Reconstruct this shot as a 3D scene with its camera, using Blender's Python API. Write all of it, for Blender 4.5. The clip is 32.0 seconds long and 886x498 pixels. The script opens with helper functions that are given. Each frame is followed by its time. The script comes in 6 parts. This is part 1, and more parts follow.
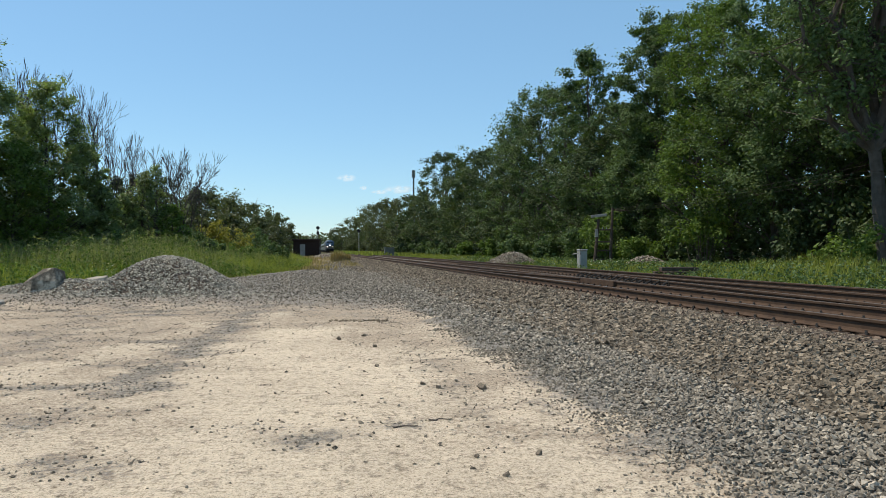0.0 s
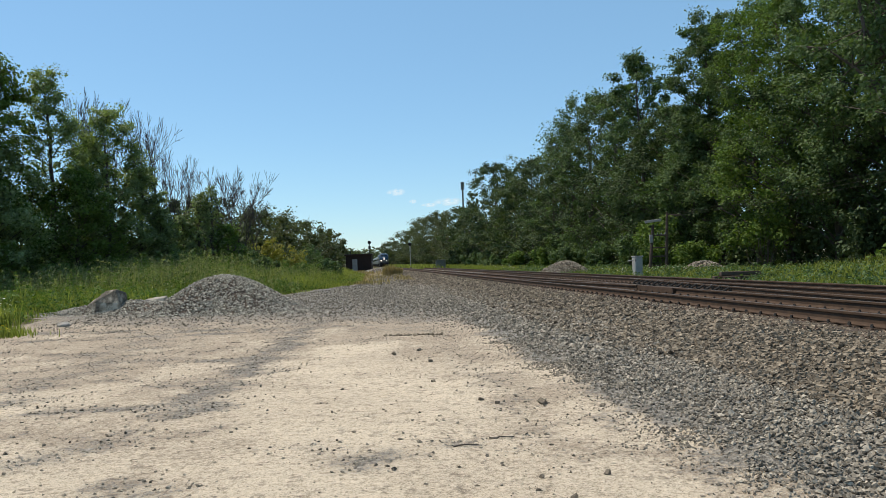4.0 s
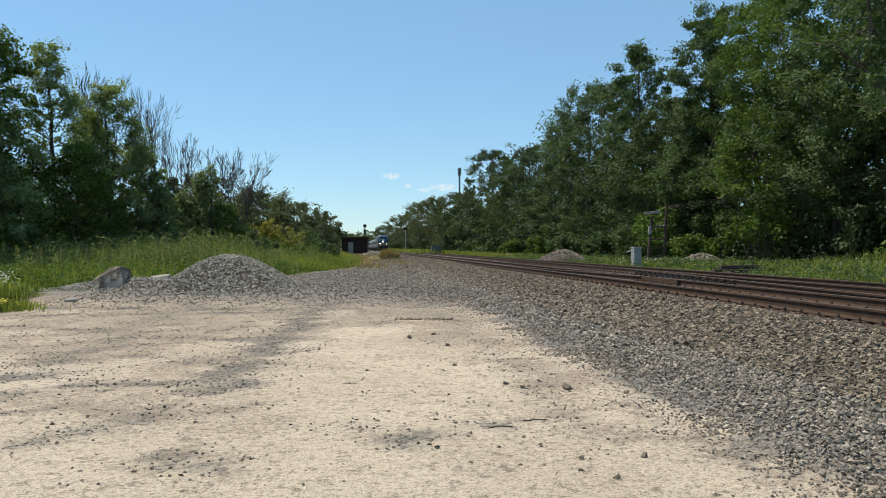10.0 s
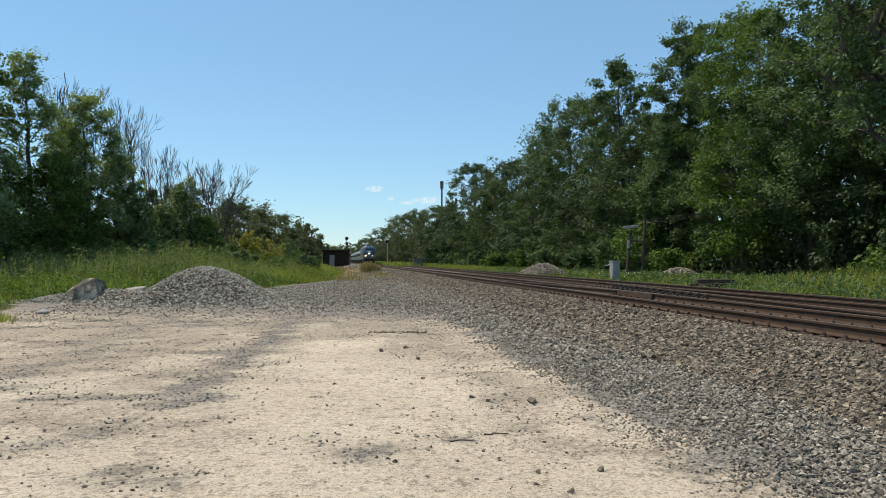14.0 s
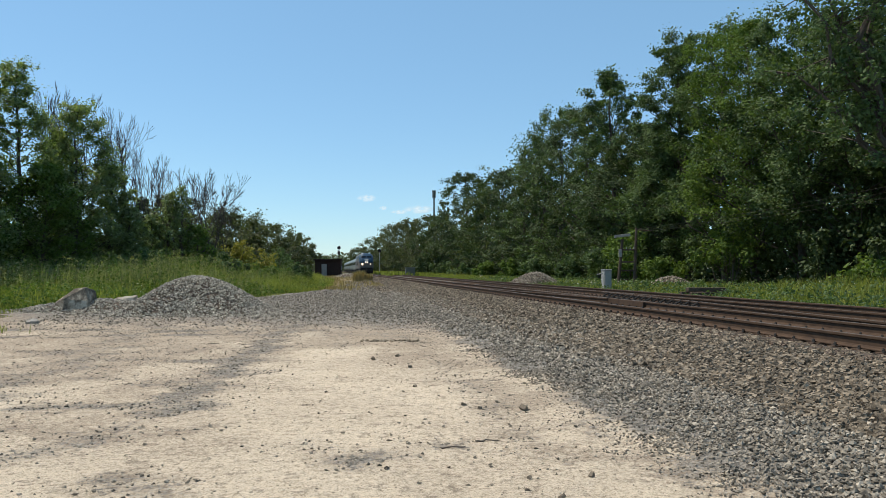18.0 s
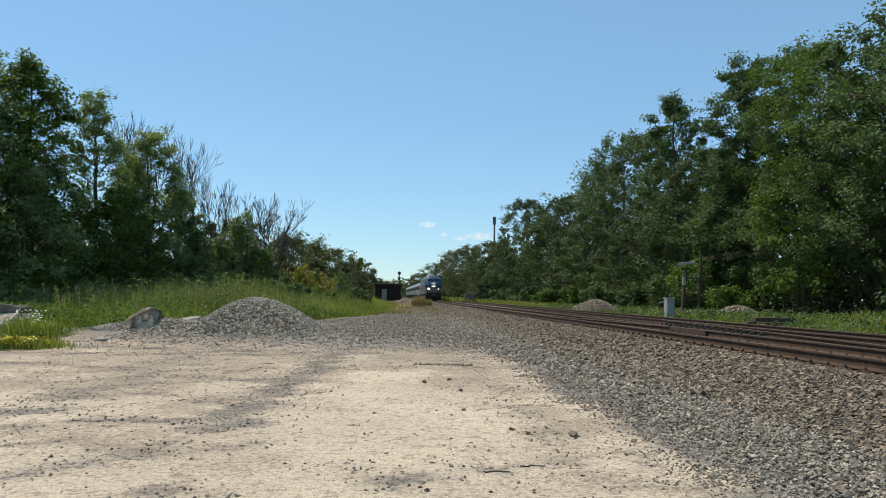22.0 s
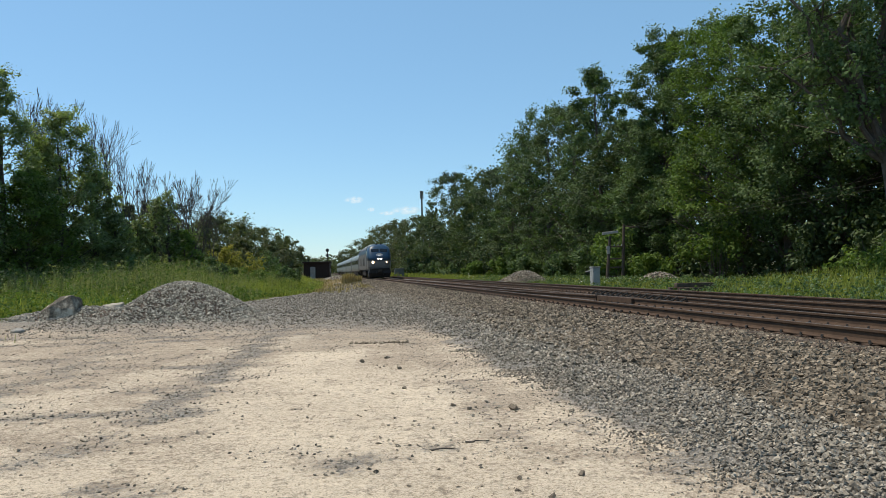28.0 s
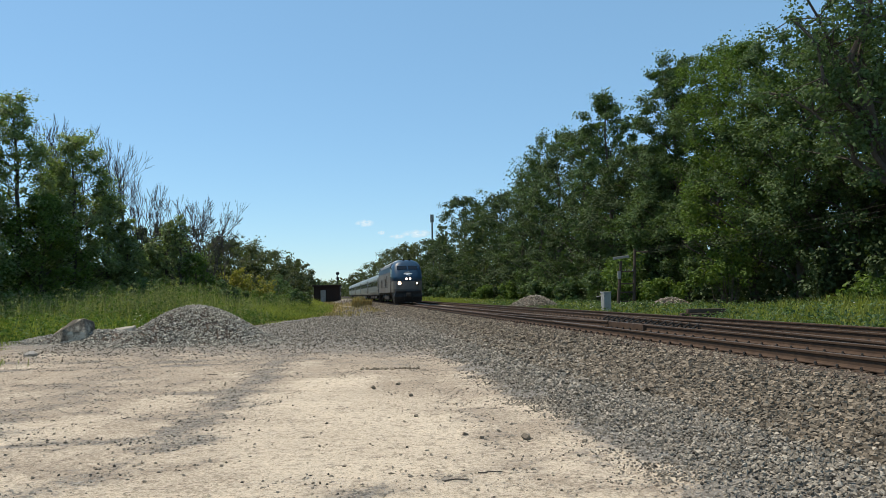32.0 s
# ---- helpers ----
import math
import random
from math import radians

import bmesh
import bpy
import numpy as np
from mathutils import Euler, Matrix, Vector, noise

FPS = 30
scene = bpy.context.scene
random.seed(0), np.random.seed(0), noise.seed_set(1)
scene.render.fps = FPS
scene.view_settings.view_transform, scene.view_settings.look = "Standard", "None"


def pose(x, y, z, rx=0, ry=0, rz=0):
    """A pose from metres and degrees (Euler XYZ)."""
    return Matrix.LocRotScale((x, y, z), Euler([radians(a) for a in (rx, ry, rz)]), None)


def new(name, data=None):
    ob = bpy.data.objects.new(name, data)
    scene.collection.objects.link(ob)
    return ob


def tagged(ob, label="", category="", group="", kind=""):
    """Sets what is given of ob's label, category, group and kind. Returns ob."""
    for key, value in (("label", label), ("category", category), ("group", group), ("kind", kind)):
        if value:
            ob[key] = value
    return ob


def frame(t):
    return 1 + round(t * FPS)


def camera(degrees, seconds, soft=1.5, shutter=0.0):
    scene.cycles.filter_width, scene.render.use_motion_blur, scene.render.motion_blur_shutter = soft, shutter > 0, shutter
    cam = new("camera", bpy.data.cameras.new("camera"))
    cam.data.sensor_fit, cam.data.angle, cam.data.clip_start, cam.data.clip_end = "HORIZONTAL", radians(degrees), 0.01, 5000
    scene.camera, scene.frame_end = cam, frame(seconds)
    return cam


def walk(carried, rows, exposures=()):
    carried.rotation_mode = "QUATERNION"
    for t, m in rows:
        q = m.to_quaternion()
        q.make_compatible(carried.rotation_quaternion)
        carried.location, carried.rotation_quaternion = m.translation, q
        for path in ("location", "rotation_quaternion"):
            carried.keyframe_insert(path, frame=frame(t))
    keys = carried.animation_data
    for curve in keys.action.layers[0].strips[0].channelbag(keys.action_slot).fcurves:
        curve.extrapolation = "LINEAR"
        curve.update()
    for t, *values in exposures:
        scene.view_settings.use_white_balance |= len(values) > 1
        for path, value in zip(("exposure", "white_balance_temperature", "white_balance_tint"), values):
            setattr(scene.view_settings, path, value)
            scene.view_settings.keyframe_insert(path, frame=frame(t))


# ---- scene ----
cam = camera(62.0, 32.0, soft=0.45)
# seconds, eye, yaw, pitch, roll of the hand-held camera
PATH = [
    (0, (0.011, -0.033, 1.583), 0.020, 0.029, -0.232),
    (0.5, (0.014, -0.038, 1.581), -0.249, -0.092, -0.251),
    (1, (0.013, -0.045, 1.584), -0.650, -0.099, -0.226),
    (1.5, (0.017, -0.033, 1.588), -0.438, 0.258, -0.351),
    (2, (0.014, 0.010, 1.573), -0.207, 0.678, 0.115),
    (2.5, (0.019, 0.137, 1.546), 3.496, 3.530, -0.405),
    (3, (0.032, 0.113, 1.542), 3.926, 3.527, -1.300),
    (3.5, (-0.001, 0.060, 1.571), 4.002, 1.643, -2.065),
    (4, (-0.029, 0.161, 1.592), 3.957, 0.997, -1.954),
    (4.5, (-0.039, 0.137, 1.607), 4.445, 0.762, -1.696),
    (5, (-0.058, 0.127, 1.616), 4.859, 0.665, -1.364),
    (5.5, (-0.107, 0.011, 1.605), 5.588, 0.667, -1.390),
    (6, (-0.169, 0.002, 1.599), 5.257, 0.495, -1.228),
    (6.5, (-0.174, -0.005, 1.586), 4.620, 0.393, -1.138),
    (7, (-0.121, -0.025, 1.594), 6.410, 0.756, -0.644),
    (7.5, (-0.145, -0.050, 1.600), 5.927, 0.651, -0.427),
    (8, (-0.337, -0.063, 1.617), 4.349, 0.487, -0.275),
    (8.5, (-0.444, -0.072, 1.621), 4.209, 0.005, -0.420),
    (9, (-0.444, -0.053, 1.606), 3.876, -0.312, -0.372),
    (9.5, (-0.444, -0.067, 1.616), 3.732, -0.348, -0.433),
    (10, (-0.441, -0.060, 1.613), 3.465, -0.147, -0.361),
    (10.5, (-0.438, -0.068, 1.605), 3.339, -0.139, -0.288),
    (11, (-0.428, -0.059, 1.607), 2.769, -0.025, -0.092),
    (11.5, (-0.376, -0.073, 1.601), 2.777, 0.013, -0.179),
    (12, (-0.304, -0.071, 1.602), 2.990, 0.158, -0.192),
    (12.5, (-0.257, -0.060, 1.595), 3.010, 0.258, -0.319),
    (13, (-0.235, -0.062, 1.613), 2.389, 0.829, -0.597),
    (13.5, (-0.256, -0.072, 1.615), 2.177, 0.912, -0.403),
    (14, (-0.251, -0.065, 1.617), 2.122, 0.857, -0.104),
    (14.5, (-0.249, -0.059, 1.621), 1.772, 1.178, -0.103),
    (15, (-0.274, -0.115, 1.673), 1.485, 1.220, 0.161),
    (15.5, (-0.271, -0.126, 1.672), 1.450, 1.329, 0.160),
    (16, (-0.267, -0.136, 1.670), 1.439, 1.369, 0.155),
    (16.5, (-0.242, -0.088, 1.613), 1.567, 1.599, -0.198),
    (17, (-0.238, -0.095, 1.591), 1.687, 1.577, -0.442),
    (17.5, (-0.243, -0.100, 1.595), 1.684, 1.673, -0.287),
    (18, (-0.242, -0.096, 1.597), 1.523, 1.577, -0.196),
    (18.5, (-0.261, -0.026, 1.603), 2.065, 3.795, 2.632),
    (19, (-0.241, -0.025, 1.599), 6.429, 6.576, 2.807),
    (19.5, (-0.211, -0.001, 1.583), 6.959, 5.833, 1.928),
    (20, (-0.191, 0.004, 1.566), 7.083, 5.378, 1.623),
    (20.5, (-0.177, 0.009, 1.563), 7.267, 4.934, 1.275),
    (21, (-0.166, 0.021, 1.558), 7.478, 4.549, 0.531),
    (21.5, (-0.160, 0.025, 1.550), 7.825, 4.440, 0.535),
    (22, (-0.111, -0.012, 1.533), 6.236, 3.622, 0.609),
    (22.5, (-0.092, -0.022, 1.555), 4.387, 3.371, 0.485),
    (23, (-0.185, -0.016, 1.589), 2.104, 3.612, 0.293),
    (23.5, (-0.214, -0.046, 1.607), 1.794, 3.691, 0.350),
    (24, (-0.213, -0.066, 1.611), 1.698, 3.369, 0.136),
    (24.5, (-0.202, -0.046, 1.620), 1.405, 3.440, 0.030),
    (25, (-0.218, -0.073, 1.625), 1.192, 3.264, 0.117),
    (25.5, (-0.220, -0.067, 1.615), 1.284, 2.179, -0.154),
    (26, (-0.239, -0.108, 1.646), 1.318, 1.341, -0.315),
    (26.5, (-0.242, -0.103, 1.640), 1.376, 1.043, -0.602),
    (27, (-0.245, -0.099, 1.638), 1.312, 0.934, -0.837),
    (27.5, (-0.228, -0.060, 1.588), 1.272, 1.098, -1.367),
    (28, (-0.216, -0.061, 1.601), 0.653, 1.586, -1.341),
    (28.5, (-0.219, -0.057, 1.616), 0.745, 1.724, -1.175),
    (29, (-0.220, -0.069, 1.635), 1.045, 2.505, -1.148),
    (29.5, (-0.236, -0.117, 1.648), 1.045, 2.667, -1.011),
    (30, (-0.240, -0.107, 1.654), 1.094, 3.017, -1.138),
    (30.5, (-0.246, -0.106, 1.643), 1.331, 3.028, -1.073),
    (31, (-0.236, -0.132, 1.650), 1.549, 3.000, -1.050),
    (31.5, (-0.244, -0.123, 1.654), 1.364, 3.150, -1.030),
    (32, (-0.246, -0.099, 1.658), 1.394, 3.420, -1.105),
]
walk(cam, [(t, pose(*eye, 90 + pitch, 0, yaw) @ pose(0, 0, 0, 0, 0, roll)) for t, eye, yaw, pitch, roll in PATH])

# ---- light: high summer sun from ahead on the left, clear sky ----
SUN_AZIMUTH, SUN_HEIGHT = radians(-72), radians(62)
world = bpy.data.worlds.new("sky")
scene.world = world
world.use_nodes = True
wn = world.node_tree.nodes
sky = wn.new("ShaderNodeTexSky")
sky.sky_type = "NISHITA"
sky.sun_disc = False
sky.sun_elevation = SUN_HEIGHT
sky.sun_rotation = SUN_AZIMUTH
sky.air_density, sky.dust_density, sky.ozone_density = 1.0, 0.0, 3.0
wn["Background"].inputs["Strength"].default_value = 0.145
haze = wn.new("ShaderNodeMix")
haze.data_type = "RGBA"
haze.inputs[0].default_value = 0.42
haze.inputs[7].default_value = (1.98, 3.85, 5.5, 1)      # even summer haze over the whole sky
tint = wn.new("ShaderNodeMix")
tint.data_type, tint.blend_type = "RGBA", "MULTIPLY"
tint.inputs[0].default_value = 1.0
tint.inputs[7].default_value = (0.89, 1.0, 1.03, 1)
world.node_tree.links.new(sky.outputs[0], tint.inputs[6])
world.node_tree.links.new(tint.outputs[2], haze.inputs[6])
world.node_tree.links.new(haze.outputs[2], wn["Background"].inputs[0])
to_sun = Vector((math.sin(SUN_AZIMUTH) * math.cos(SUN_HEIGHT), math.cos(SUN_AZIMUTH) * math.cos(SUN_HEIGHT), math.sin(SUN_HEIGHT)))
sun = new("sun", bpy.data.lights.new("sun", "SUN"))
sun.data.energy, sun.data.angle, sun.data.color = 5.0, radians(0.55), (1.0, 0.885, 0.72)
sun.matrix_basis = to_sun.to_track_quat("Z", "Y").to_matrix().to_4x4()
scene.view_settings.exposure = 0.0

# ---- materials ----
def material(name, build, rough=0.8, metal=0.0, spec=0.3):
    m = bpy.data.materials.new(name)
    m.use_nodes = True
    n, l = m.node_tree.nodes, m.node_tree.links
    p = n["Principled BSDF"]
    p.inputs["Roughness"].default_value, p.inputs["Metallic"].default_value = rough, metal
    p.inputs["Specular IOR Level"].default_value = spec
    build(n, l, p)
    return m


def coords(n, kind="Object"):
    return n.new("ShaderNodeTexCoord").outputs[kind]


def noise_tex(n, l, at, scale, detail=4.0, rough=0.6, stretch=None):
    if stretch:
        mp = n.new("ShaderNodeMapping")
        mp.inputs["Scale"].default_value = stretch
        l.new(at, mp.inputs[0])
        at = mp.outputs[0]
    t = n.new("ShaderNodeTexNoise")
    t.inputs["Scale"].default_value, t.inputs["Detail"].default_value, t.inputs["Roughness"].default_value = scale, detail, rough
    l.new(at, t.inputs["Vector"])
    return t.outputs["Fac"]


def ramp(n, l, fac, stops):
    r = n.new("ShaderNodeValToRGB")
    e = r.color_ramp.elements
    while len(e) < len(stops):
        e.new(0.5)
    for i, (pos, col) in enumerate(stops):
        e[i].position, e[i].color = pos, (*col, 1)
    l.new(fac, r.inputs[0])
    return r.outputs[0]


def mix(n, l, fac, a, b, mode="MIX"):
    m = n.new("ShaderNodeMix")
    m.data_type, m.blend_type = "RGBA", mode
    for sock, v in ((m.inputs[0], fac), (m.inputs[6], a), (m.inputs[7], b)):
        if isinstance(v, (int, float)):
            sock.default_value = v
        elif isinstance(v, tuple):
            sock.default_value = (*v, 1)
        else:
            l.new(v, sock)
    return m.outputs[2]


def bump(n, l, p, height, strength=0.4, dist=0.02):
    b = n.new("ShaderNodeBump")
    b.inputs["Strength"].default_value, b.inputs["Distance"].default_value = strength, dist
    l.new(height, b.inputs["Height"])
    l.new(b.outputs[0], p.inputs["Normal"])


def painted(name, col, worn, rough=0.5, metal=0.0, scale=3.0, amount=0.5, bumpy=0.15, spec=0.3):
    """Paint or bare surface in two tones at two scales."""
    def build(n, l, p):
        at = coords(n)
        big = noise_tex(n, l, at, scale, 5)
        fine = noise_tex(n, l, at, scale * 14, 3)
        m1 = ramp(n, l, big, [(0.5 - amount * 0.3, col), (0.5 + amount * 0.45, worn)])
        out = mix(n, l, 0.25, m1, ramp(n, l, fine, [(0.3, tuple(c * 0.7 for c in col)), (0.7, tuple(min(1, c * 1.25) for c in col))]))
        l.new(out, p.inputs["Base Color"])
        bump(n, l, p, fine, bumpy, 0.01)
    return material(name, build, rough, metal, spec)


def island(name, lo, hi, rough=0.85, spec=0.2, fine=30.0):
    """Many loose pieces in one mesh, each with its own tone."""
    def build(n, l, p):
        g = n.new("ShaderNodeNewGeometry")
        c = ramp(n, l, g.outputs["Random Per Island"], [(0.0, lo), (0.68, tuple(0.54 * a + 0.46 * b for a, b in zip(lo, hi))), (1.0, hi)])
        f = noise_tex(n, l, coords(n), fine, 3)
        l.new(mix(n, l, 0.35, c, ramp(n, l, f, [(0.36, tuple(a * 0.6 for a in lo)), (0.66, hi)])), p.inputs["Base Color"])
        bump(n, l, p, f, 0.3, 0.01)
    return material(name, build, rough, 0.0, spec)


def leafy(name, lo, hi, glow=0.35, rough=0.6, patch=0.25, spec=0.22):
    """Leaves: every leaf its own green, patches of lighter shoots, light comes through."""
    m = bpy.data.materials.new(name)
    m.use_nodes = True
    n, l = m.node_tree.nodes, m.node_tree.links
    p = n["Principled BSDF"]
    g = n.new("ShaderNodeNewGeometry")
    big = noise_tex(n, l, coords(n), patch, 2)
    c1 = ramp(n, l, g.outputs["Random Per Island"], [(0.0, lo), (1.0, hi)])
    c = mix(n, l, ramp(n, l, big, [(0.4, (0, 0, 0)), (0.75, (0.6, 0.6, 0.6))]), c1, tuple(h * 1.25 for h in hi))
    l.new(c, p.inputs["Base Color"])
    p.inputs["Roughness"].default_value, p.inputs["Specular IOR Level"].default_value = rough, spec
    tr = n.new("ShaderNodeBsdfTranslucent")
    l.new(mix(n, l, 1.0, c, (1.0, 1.1, 0.45), "MULTIPLY"), tr.inputs[0])
    ms = n.new("ShaderNodeMixShader")
    ms.inputs[0].default_value = glow
    l.new(p.outputs[0], ms.inputs[1])
    l.new(tr.outputs[0], ms.inputs[2])
    l.new(ms.outputs[0], n["Material Output"].inputs[0])
    return m


def ground_build(n, l, p):
    """Dirt, gravel and soil by the cover masks of the sheet, broken up by grain."""
    at = coords(n)
    fine, crumb, mid = noise_tex(n, l, at, 55, 3, 0.8), noise_tex(n, l, at, 17, 6, 0.8), noise_tex(n, l, at, 5.5, 7, 0.75)
    big, drift = noise_tex(n, l, at, 0.9, 9, 0.72), noise_tex(n, l, at, 0.32, 6, 0.65)
    def mask(name, rough, grain, lo=0.40, hi=0.58):
        a = n.new("ShaderNodeAttribute")
        a.attribute_name = name
        q = n.new("ShaderNodeMath")
        q.operation = "MULTIPLY_ADD"
        l.new(grain, q.inputs[0])
        q.inputs[1].default_value = rough
        l.new(a.outputs["Fac"], q.inputs[2])
        w = n.new("ShaderNodeMath")
        w.operation = "SUBTRACT"
        l.new(q.outputs[0], w.inputs[0])
        w.inputs[1].default_value = rough * 0.5
        return ramp(n, l, w.outputs[0], [(lo, (0, 0, 0)), (hi, (1, 1, 1))])
    pale = ramp(n, l, crumb, [(0.36, (0.26, 0.21, 0.14)), (0.45, (0.58, 0.482, 0.36)), (0.62, (0.74, 0.632, 0.49))])
    brown = ramp(n, l, crumb, [(0.38, (0.13, 0.103, 0.075)), (0.48, (0.35, 0.278, 0.205)), (0.62, (0.54, 0.447, 0.34))])
    worn = mask("worn", 3.2, mix(n, l, 0.5, big, mid), 0.36, 0.58)
    sand = mix(n, l, worn, pale, brown)
    sand = mix(n, l, ramp(n, l, drift, [(0.42, (0, 0, 0)), (0.60, (0.45, 0.45, 0.45))]), sand, brown)
    sand = mix(n, l, ramp(n, l, mid, [(0.37, (0.85, 0.85, 0.85)), (0.47, (0, 0, 0))]), sand, (0.22, 0.175, 0.13))
    sand = mix(n, l, ramp(n, l, fine, [(0.36, (0.8, 0.8, 0.8)), (0.45, (0, 0, 0))]), sand, (0.17, 0.14, 0.105))
    sand = mix(n, l, ramp(n, l, fine, [(0.54, (0, 0, 0)), (0.64, (0.7, 0.7, 0.7))]), sand, (0.74, 0.66, 0.52))
    v = n.new("ShaderNodeTexVoronoi")
    v.inputs["Scale"].default_value = 30
    l.new(at, v.inputs["Vector"])
    stone = mix(n, l, 0.45, ramp(n, l, v.outputs["Color"], [(0.15, (0.040, 0.037, 0.033)), (0.5, (0.185, 0.168, 0.143)), (0.9, (0.44, 0.405, 0.35))]),
                ramp(n, l, fine, [(0.38, (0.033, 0.030, 0.027)), (0.50, (0.18, 0.163, 0.14)), (0.62, (0.42, 0.385, 0.335))]))
    soil = ramp(n, l, mid, [(0.3, (0.03, 0.035, 0.012)), (0.7, (0.10, 0.085, 0.035))])
    straw = ramp(n, l, mid, [(0.4, (0.17, 0.125, 0.075)), (0.6, (0.32, 0.25, 0.16))])
    c = mix(n, l, mask("gravel", 4.2, mix(n, l, 0.35, mix(n, l, 0.5, crumb, fine), mid)), sand, stone)
    c = mix(n, l, mask("straw", 2.5, mid), c, straw)
    c = mix(n, l, mask("soil", 1.6, mid), c, soil)
    l.new(c, p.inputs["Base Color"])
    bump(n, l, p, mix(n, l, 0.22, mix(n, l, 0.35, crumb, mid), fine), 1.0, 0.05)


M_GROUND = material("ground_dirt_gravel", ground_build, 0.92, 0.0, 0.15)
M_BALLAST = island("ballast_stone", (0.024, 0.018, 0.012), (0.385, 0.315, 0.232), fine=22)
M_BALLAST_GREY = island("grey_ballast_stone", (0.030, 0.026, 0.020), (0.51, 0.447, 0.357), fine=22)
M_BALLAST_DUSTY = island("rust_dusted_ballast", (0.05, 0.036, 0.027), (0.19, 0.14, 0.105), fine=22)
M_PILE = island("pile_stone", (0.11, 0.098, 0.078), (0.61, 0.555, 0.455), fine=22)
M_PEBBLE = island("pebble", (0.085, 0.068, 0.05), (0.42, 0.345, 0.25))
M_DARKPEBBLE = island("dark_pebble", (0.07, 0.058, 0.045), (0.32, 0.265, 0.20))
M_OLDTIE = painted("weathered_tie", (0.055, 0.040, 0.030), (0.12, 0.09, 0.068), 0.9, 0, 4, 0.6, 0.5)
M_RUST = painted("rusty_rail", (0.048, 0.029, 0.019), (0.10, 0.062, 0.038), 0.8, 0.1, 6, 0.6)
M_SHINY = painted("rail_head", (0.10, 0.085, 0.075), (0.16, 0.14, 0.125), 0.5, 0.3, 8, 0.5, 0.05)
M_TIE = painted("creosoted_tie", (0.05, 0.036, 0.027), (0.12, 0.09, 0.07), 0.9, 0, 4, 0.6, 0.5)
def rock_build(n, l, p):
    """Broken limestone: pale faces, stained and cracked dark."""
    at = coords(n)
    big, mid, fine = noise_tex(n, l, at, 1.7, 8, 0.65), noise_tex(n, l, at, 6, 8, 0.75), noise_tex(n, l, at, 34, 4, 0.7)
    c = ramp(n, l, big, [(0.42, (0.085, 0.07, 0.052)), (0.50, (0.25, 0.213, 0.16)), (0.58, (0.56, 0.50, 0.395))])
    c = mix(n, l, ramp(n, l, mid, [(0.36, (0.9, 0.9, 0.9)), (0.46, (0, 0, 0))]), c, (0.07, 0.058, 0.044))
    c = mix(n, l, 0.25, c, ramp(n, l, fine, [(0.4, (0.06, 0.05, 0.04)), (0.6, (0.36, 0.33, 0.27))]))
    l.new(c, p.inputs["Base Color"])
    bump(n, l, p, mix(n, l, 0.35, mid, fine), 1.0, 0.06)


M_ROCK = material("boulder_stone", rock_build, 0.9, 0.0, 0.2)
M_PALESTONE = painted("pale_limestone", (0.22, 0.195, 0.15), (0.46, 0.425, 0.345), 0.9, 0, 2.6, 0.5, 0.8)
M_MOSSY = painted("mossy_dark_slab", (0.045, 0.04, 0.032), (0.15, 0.14, 0.115), 0.95, 0, 5, 0.6, 1.0)
M_DULLGREEN = painted("dull_green_cabinet", (0.10, 0.115, 0.10), (0.15, 0.16, 0.145), 0.6, 0.1, 2, 0.5, 0.05)
M_CONCRETE = painted("old_concrete", (0.26, 0.245, 0.22), (0.40, 0.38, 0.34), 0.9, 0, 2.2, 0.7, 0.5)
M_BARK = painted("bark", (0.06, 0.05, 0.04), (0.12, 0.105, 0.09), 0.95, 0, 3, 0.6, 0.6)
M_DEADWOOD = painted("dead_wood", (0.055, 0.048, 0.042), (0.12, 0.107, 0.095), 0.9, 0, 3, 0.6, 0.4)
M_LEAF = leafy("leaf_mid", (0.031, 0.058, 0.022), (0.122, 0.180, 0.070), 0.34)
# dark-leaved trees; also undergrowth, where the colour carries the shade below the crowns
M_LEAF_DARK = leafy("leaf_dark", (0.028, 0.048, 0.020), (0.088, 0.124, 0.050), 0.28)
M_LEAF_LIGHT = leafy("leaf_light", (0.044, 0.083, 0.018), (0.145, 0.212, 0.048), 0.36, 0.65, spec=0.15)
M_LEAF_YELLOW = leafy("leaf_yellow", (0.15, 0.15, 0.025), (0.32, 0.29, 0.055))
# distance haze is put into this greyer, lower-contrast leaf colour
M_LEAF_HAZED = leafy("leaf_far_hazed", (0.046, 0.060, 0.029), (0.112, 0.130, 0.058), patch=0.1)
M_LEAF_BROAD = leafy("maple_leaf", (0.085, 0.125, 0.052), (0.25, 0.31, 0.135), 0.5, 0.42, spec=0.5)
M_GRASS = leafy("grass_blade", (0.078, 0.108, 0.024), (0.31, 0.335, 0.098), 0.46, 0.75, spec=0.1)
M_REED = leafy("reed_blade", (0.10, 0.12, 0.06), (0.30, 0.315, 0.16), 0.45, 0.75, spec=0.1)
M_STRAW = leafy("dry_grass", (0.20, 0.15, 0.06), (0.42, 0.33, 0.17), 0.25)
M_FLOWER = leafy("white_flower", (0.55, 0.56, 0.50), (0.78, 0.78, 0.72), 0.2)
M_YELLOWFLOWER = leafy("yellow_flower", (0.36, 0.28, 0.02), (0.62, 0.49, 0.04), 0.2)
M_GREYBOX = painted("grey_cabinet_paint", (0.30, 0.305, 0.30), (0.38, 0.385, 0.375), 0.45, 0.1, 2, 0.4, 0.05)
M_BRICK = painted("dark_brick", (0.028, 0.018, 0.015), (0.048, 0.031, 0.026), 0.9, 0, 5, 0.6, 0.5)
M_ROOFING = painted("tar_roof", (0.05, 0.045, 0.045), (0.10, 0.09, 0.09), 0.85, 0, 3)
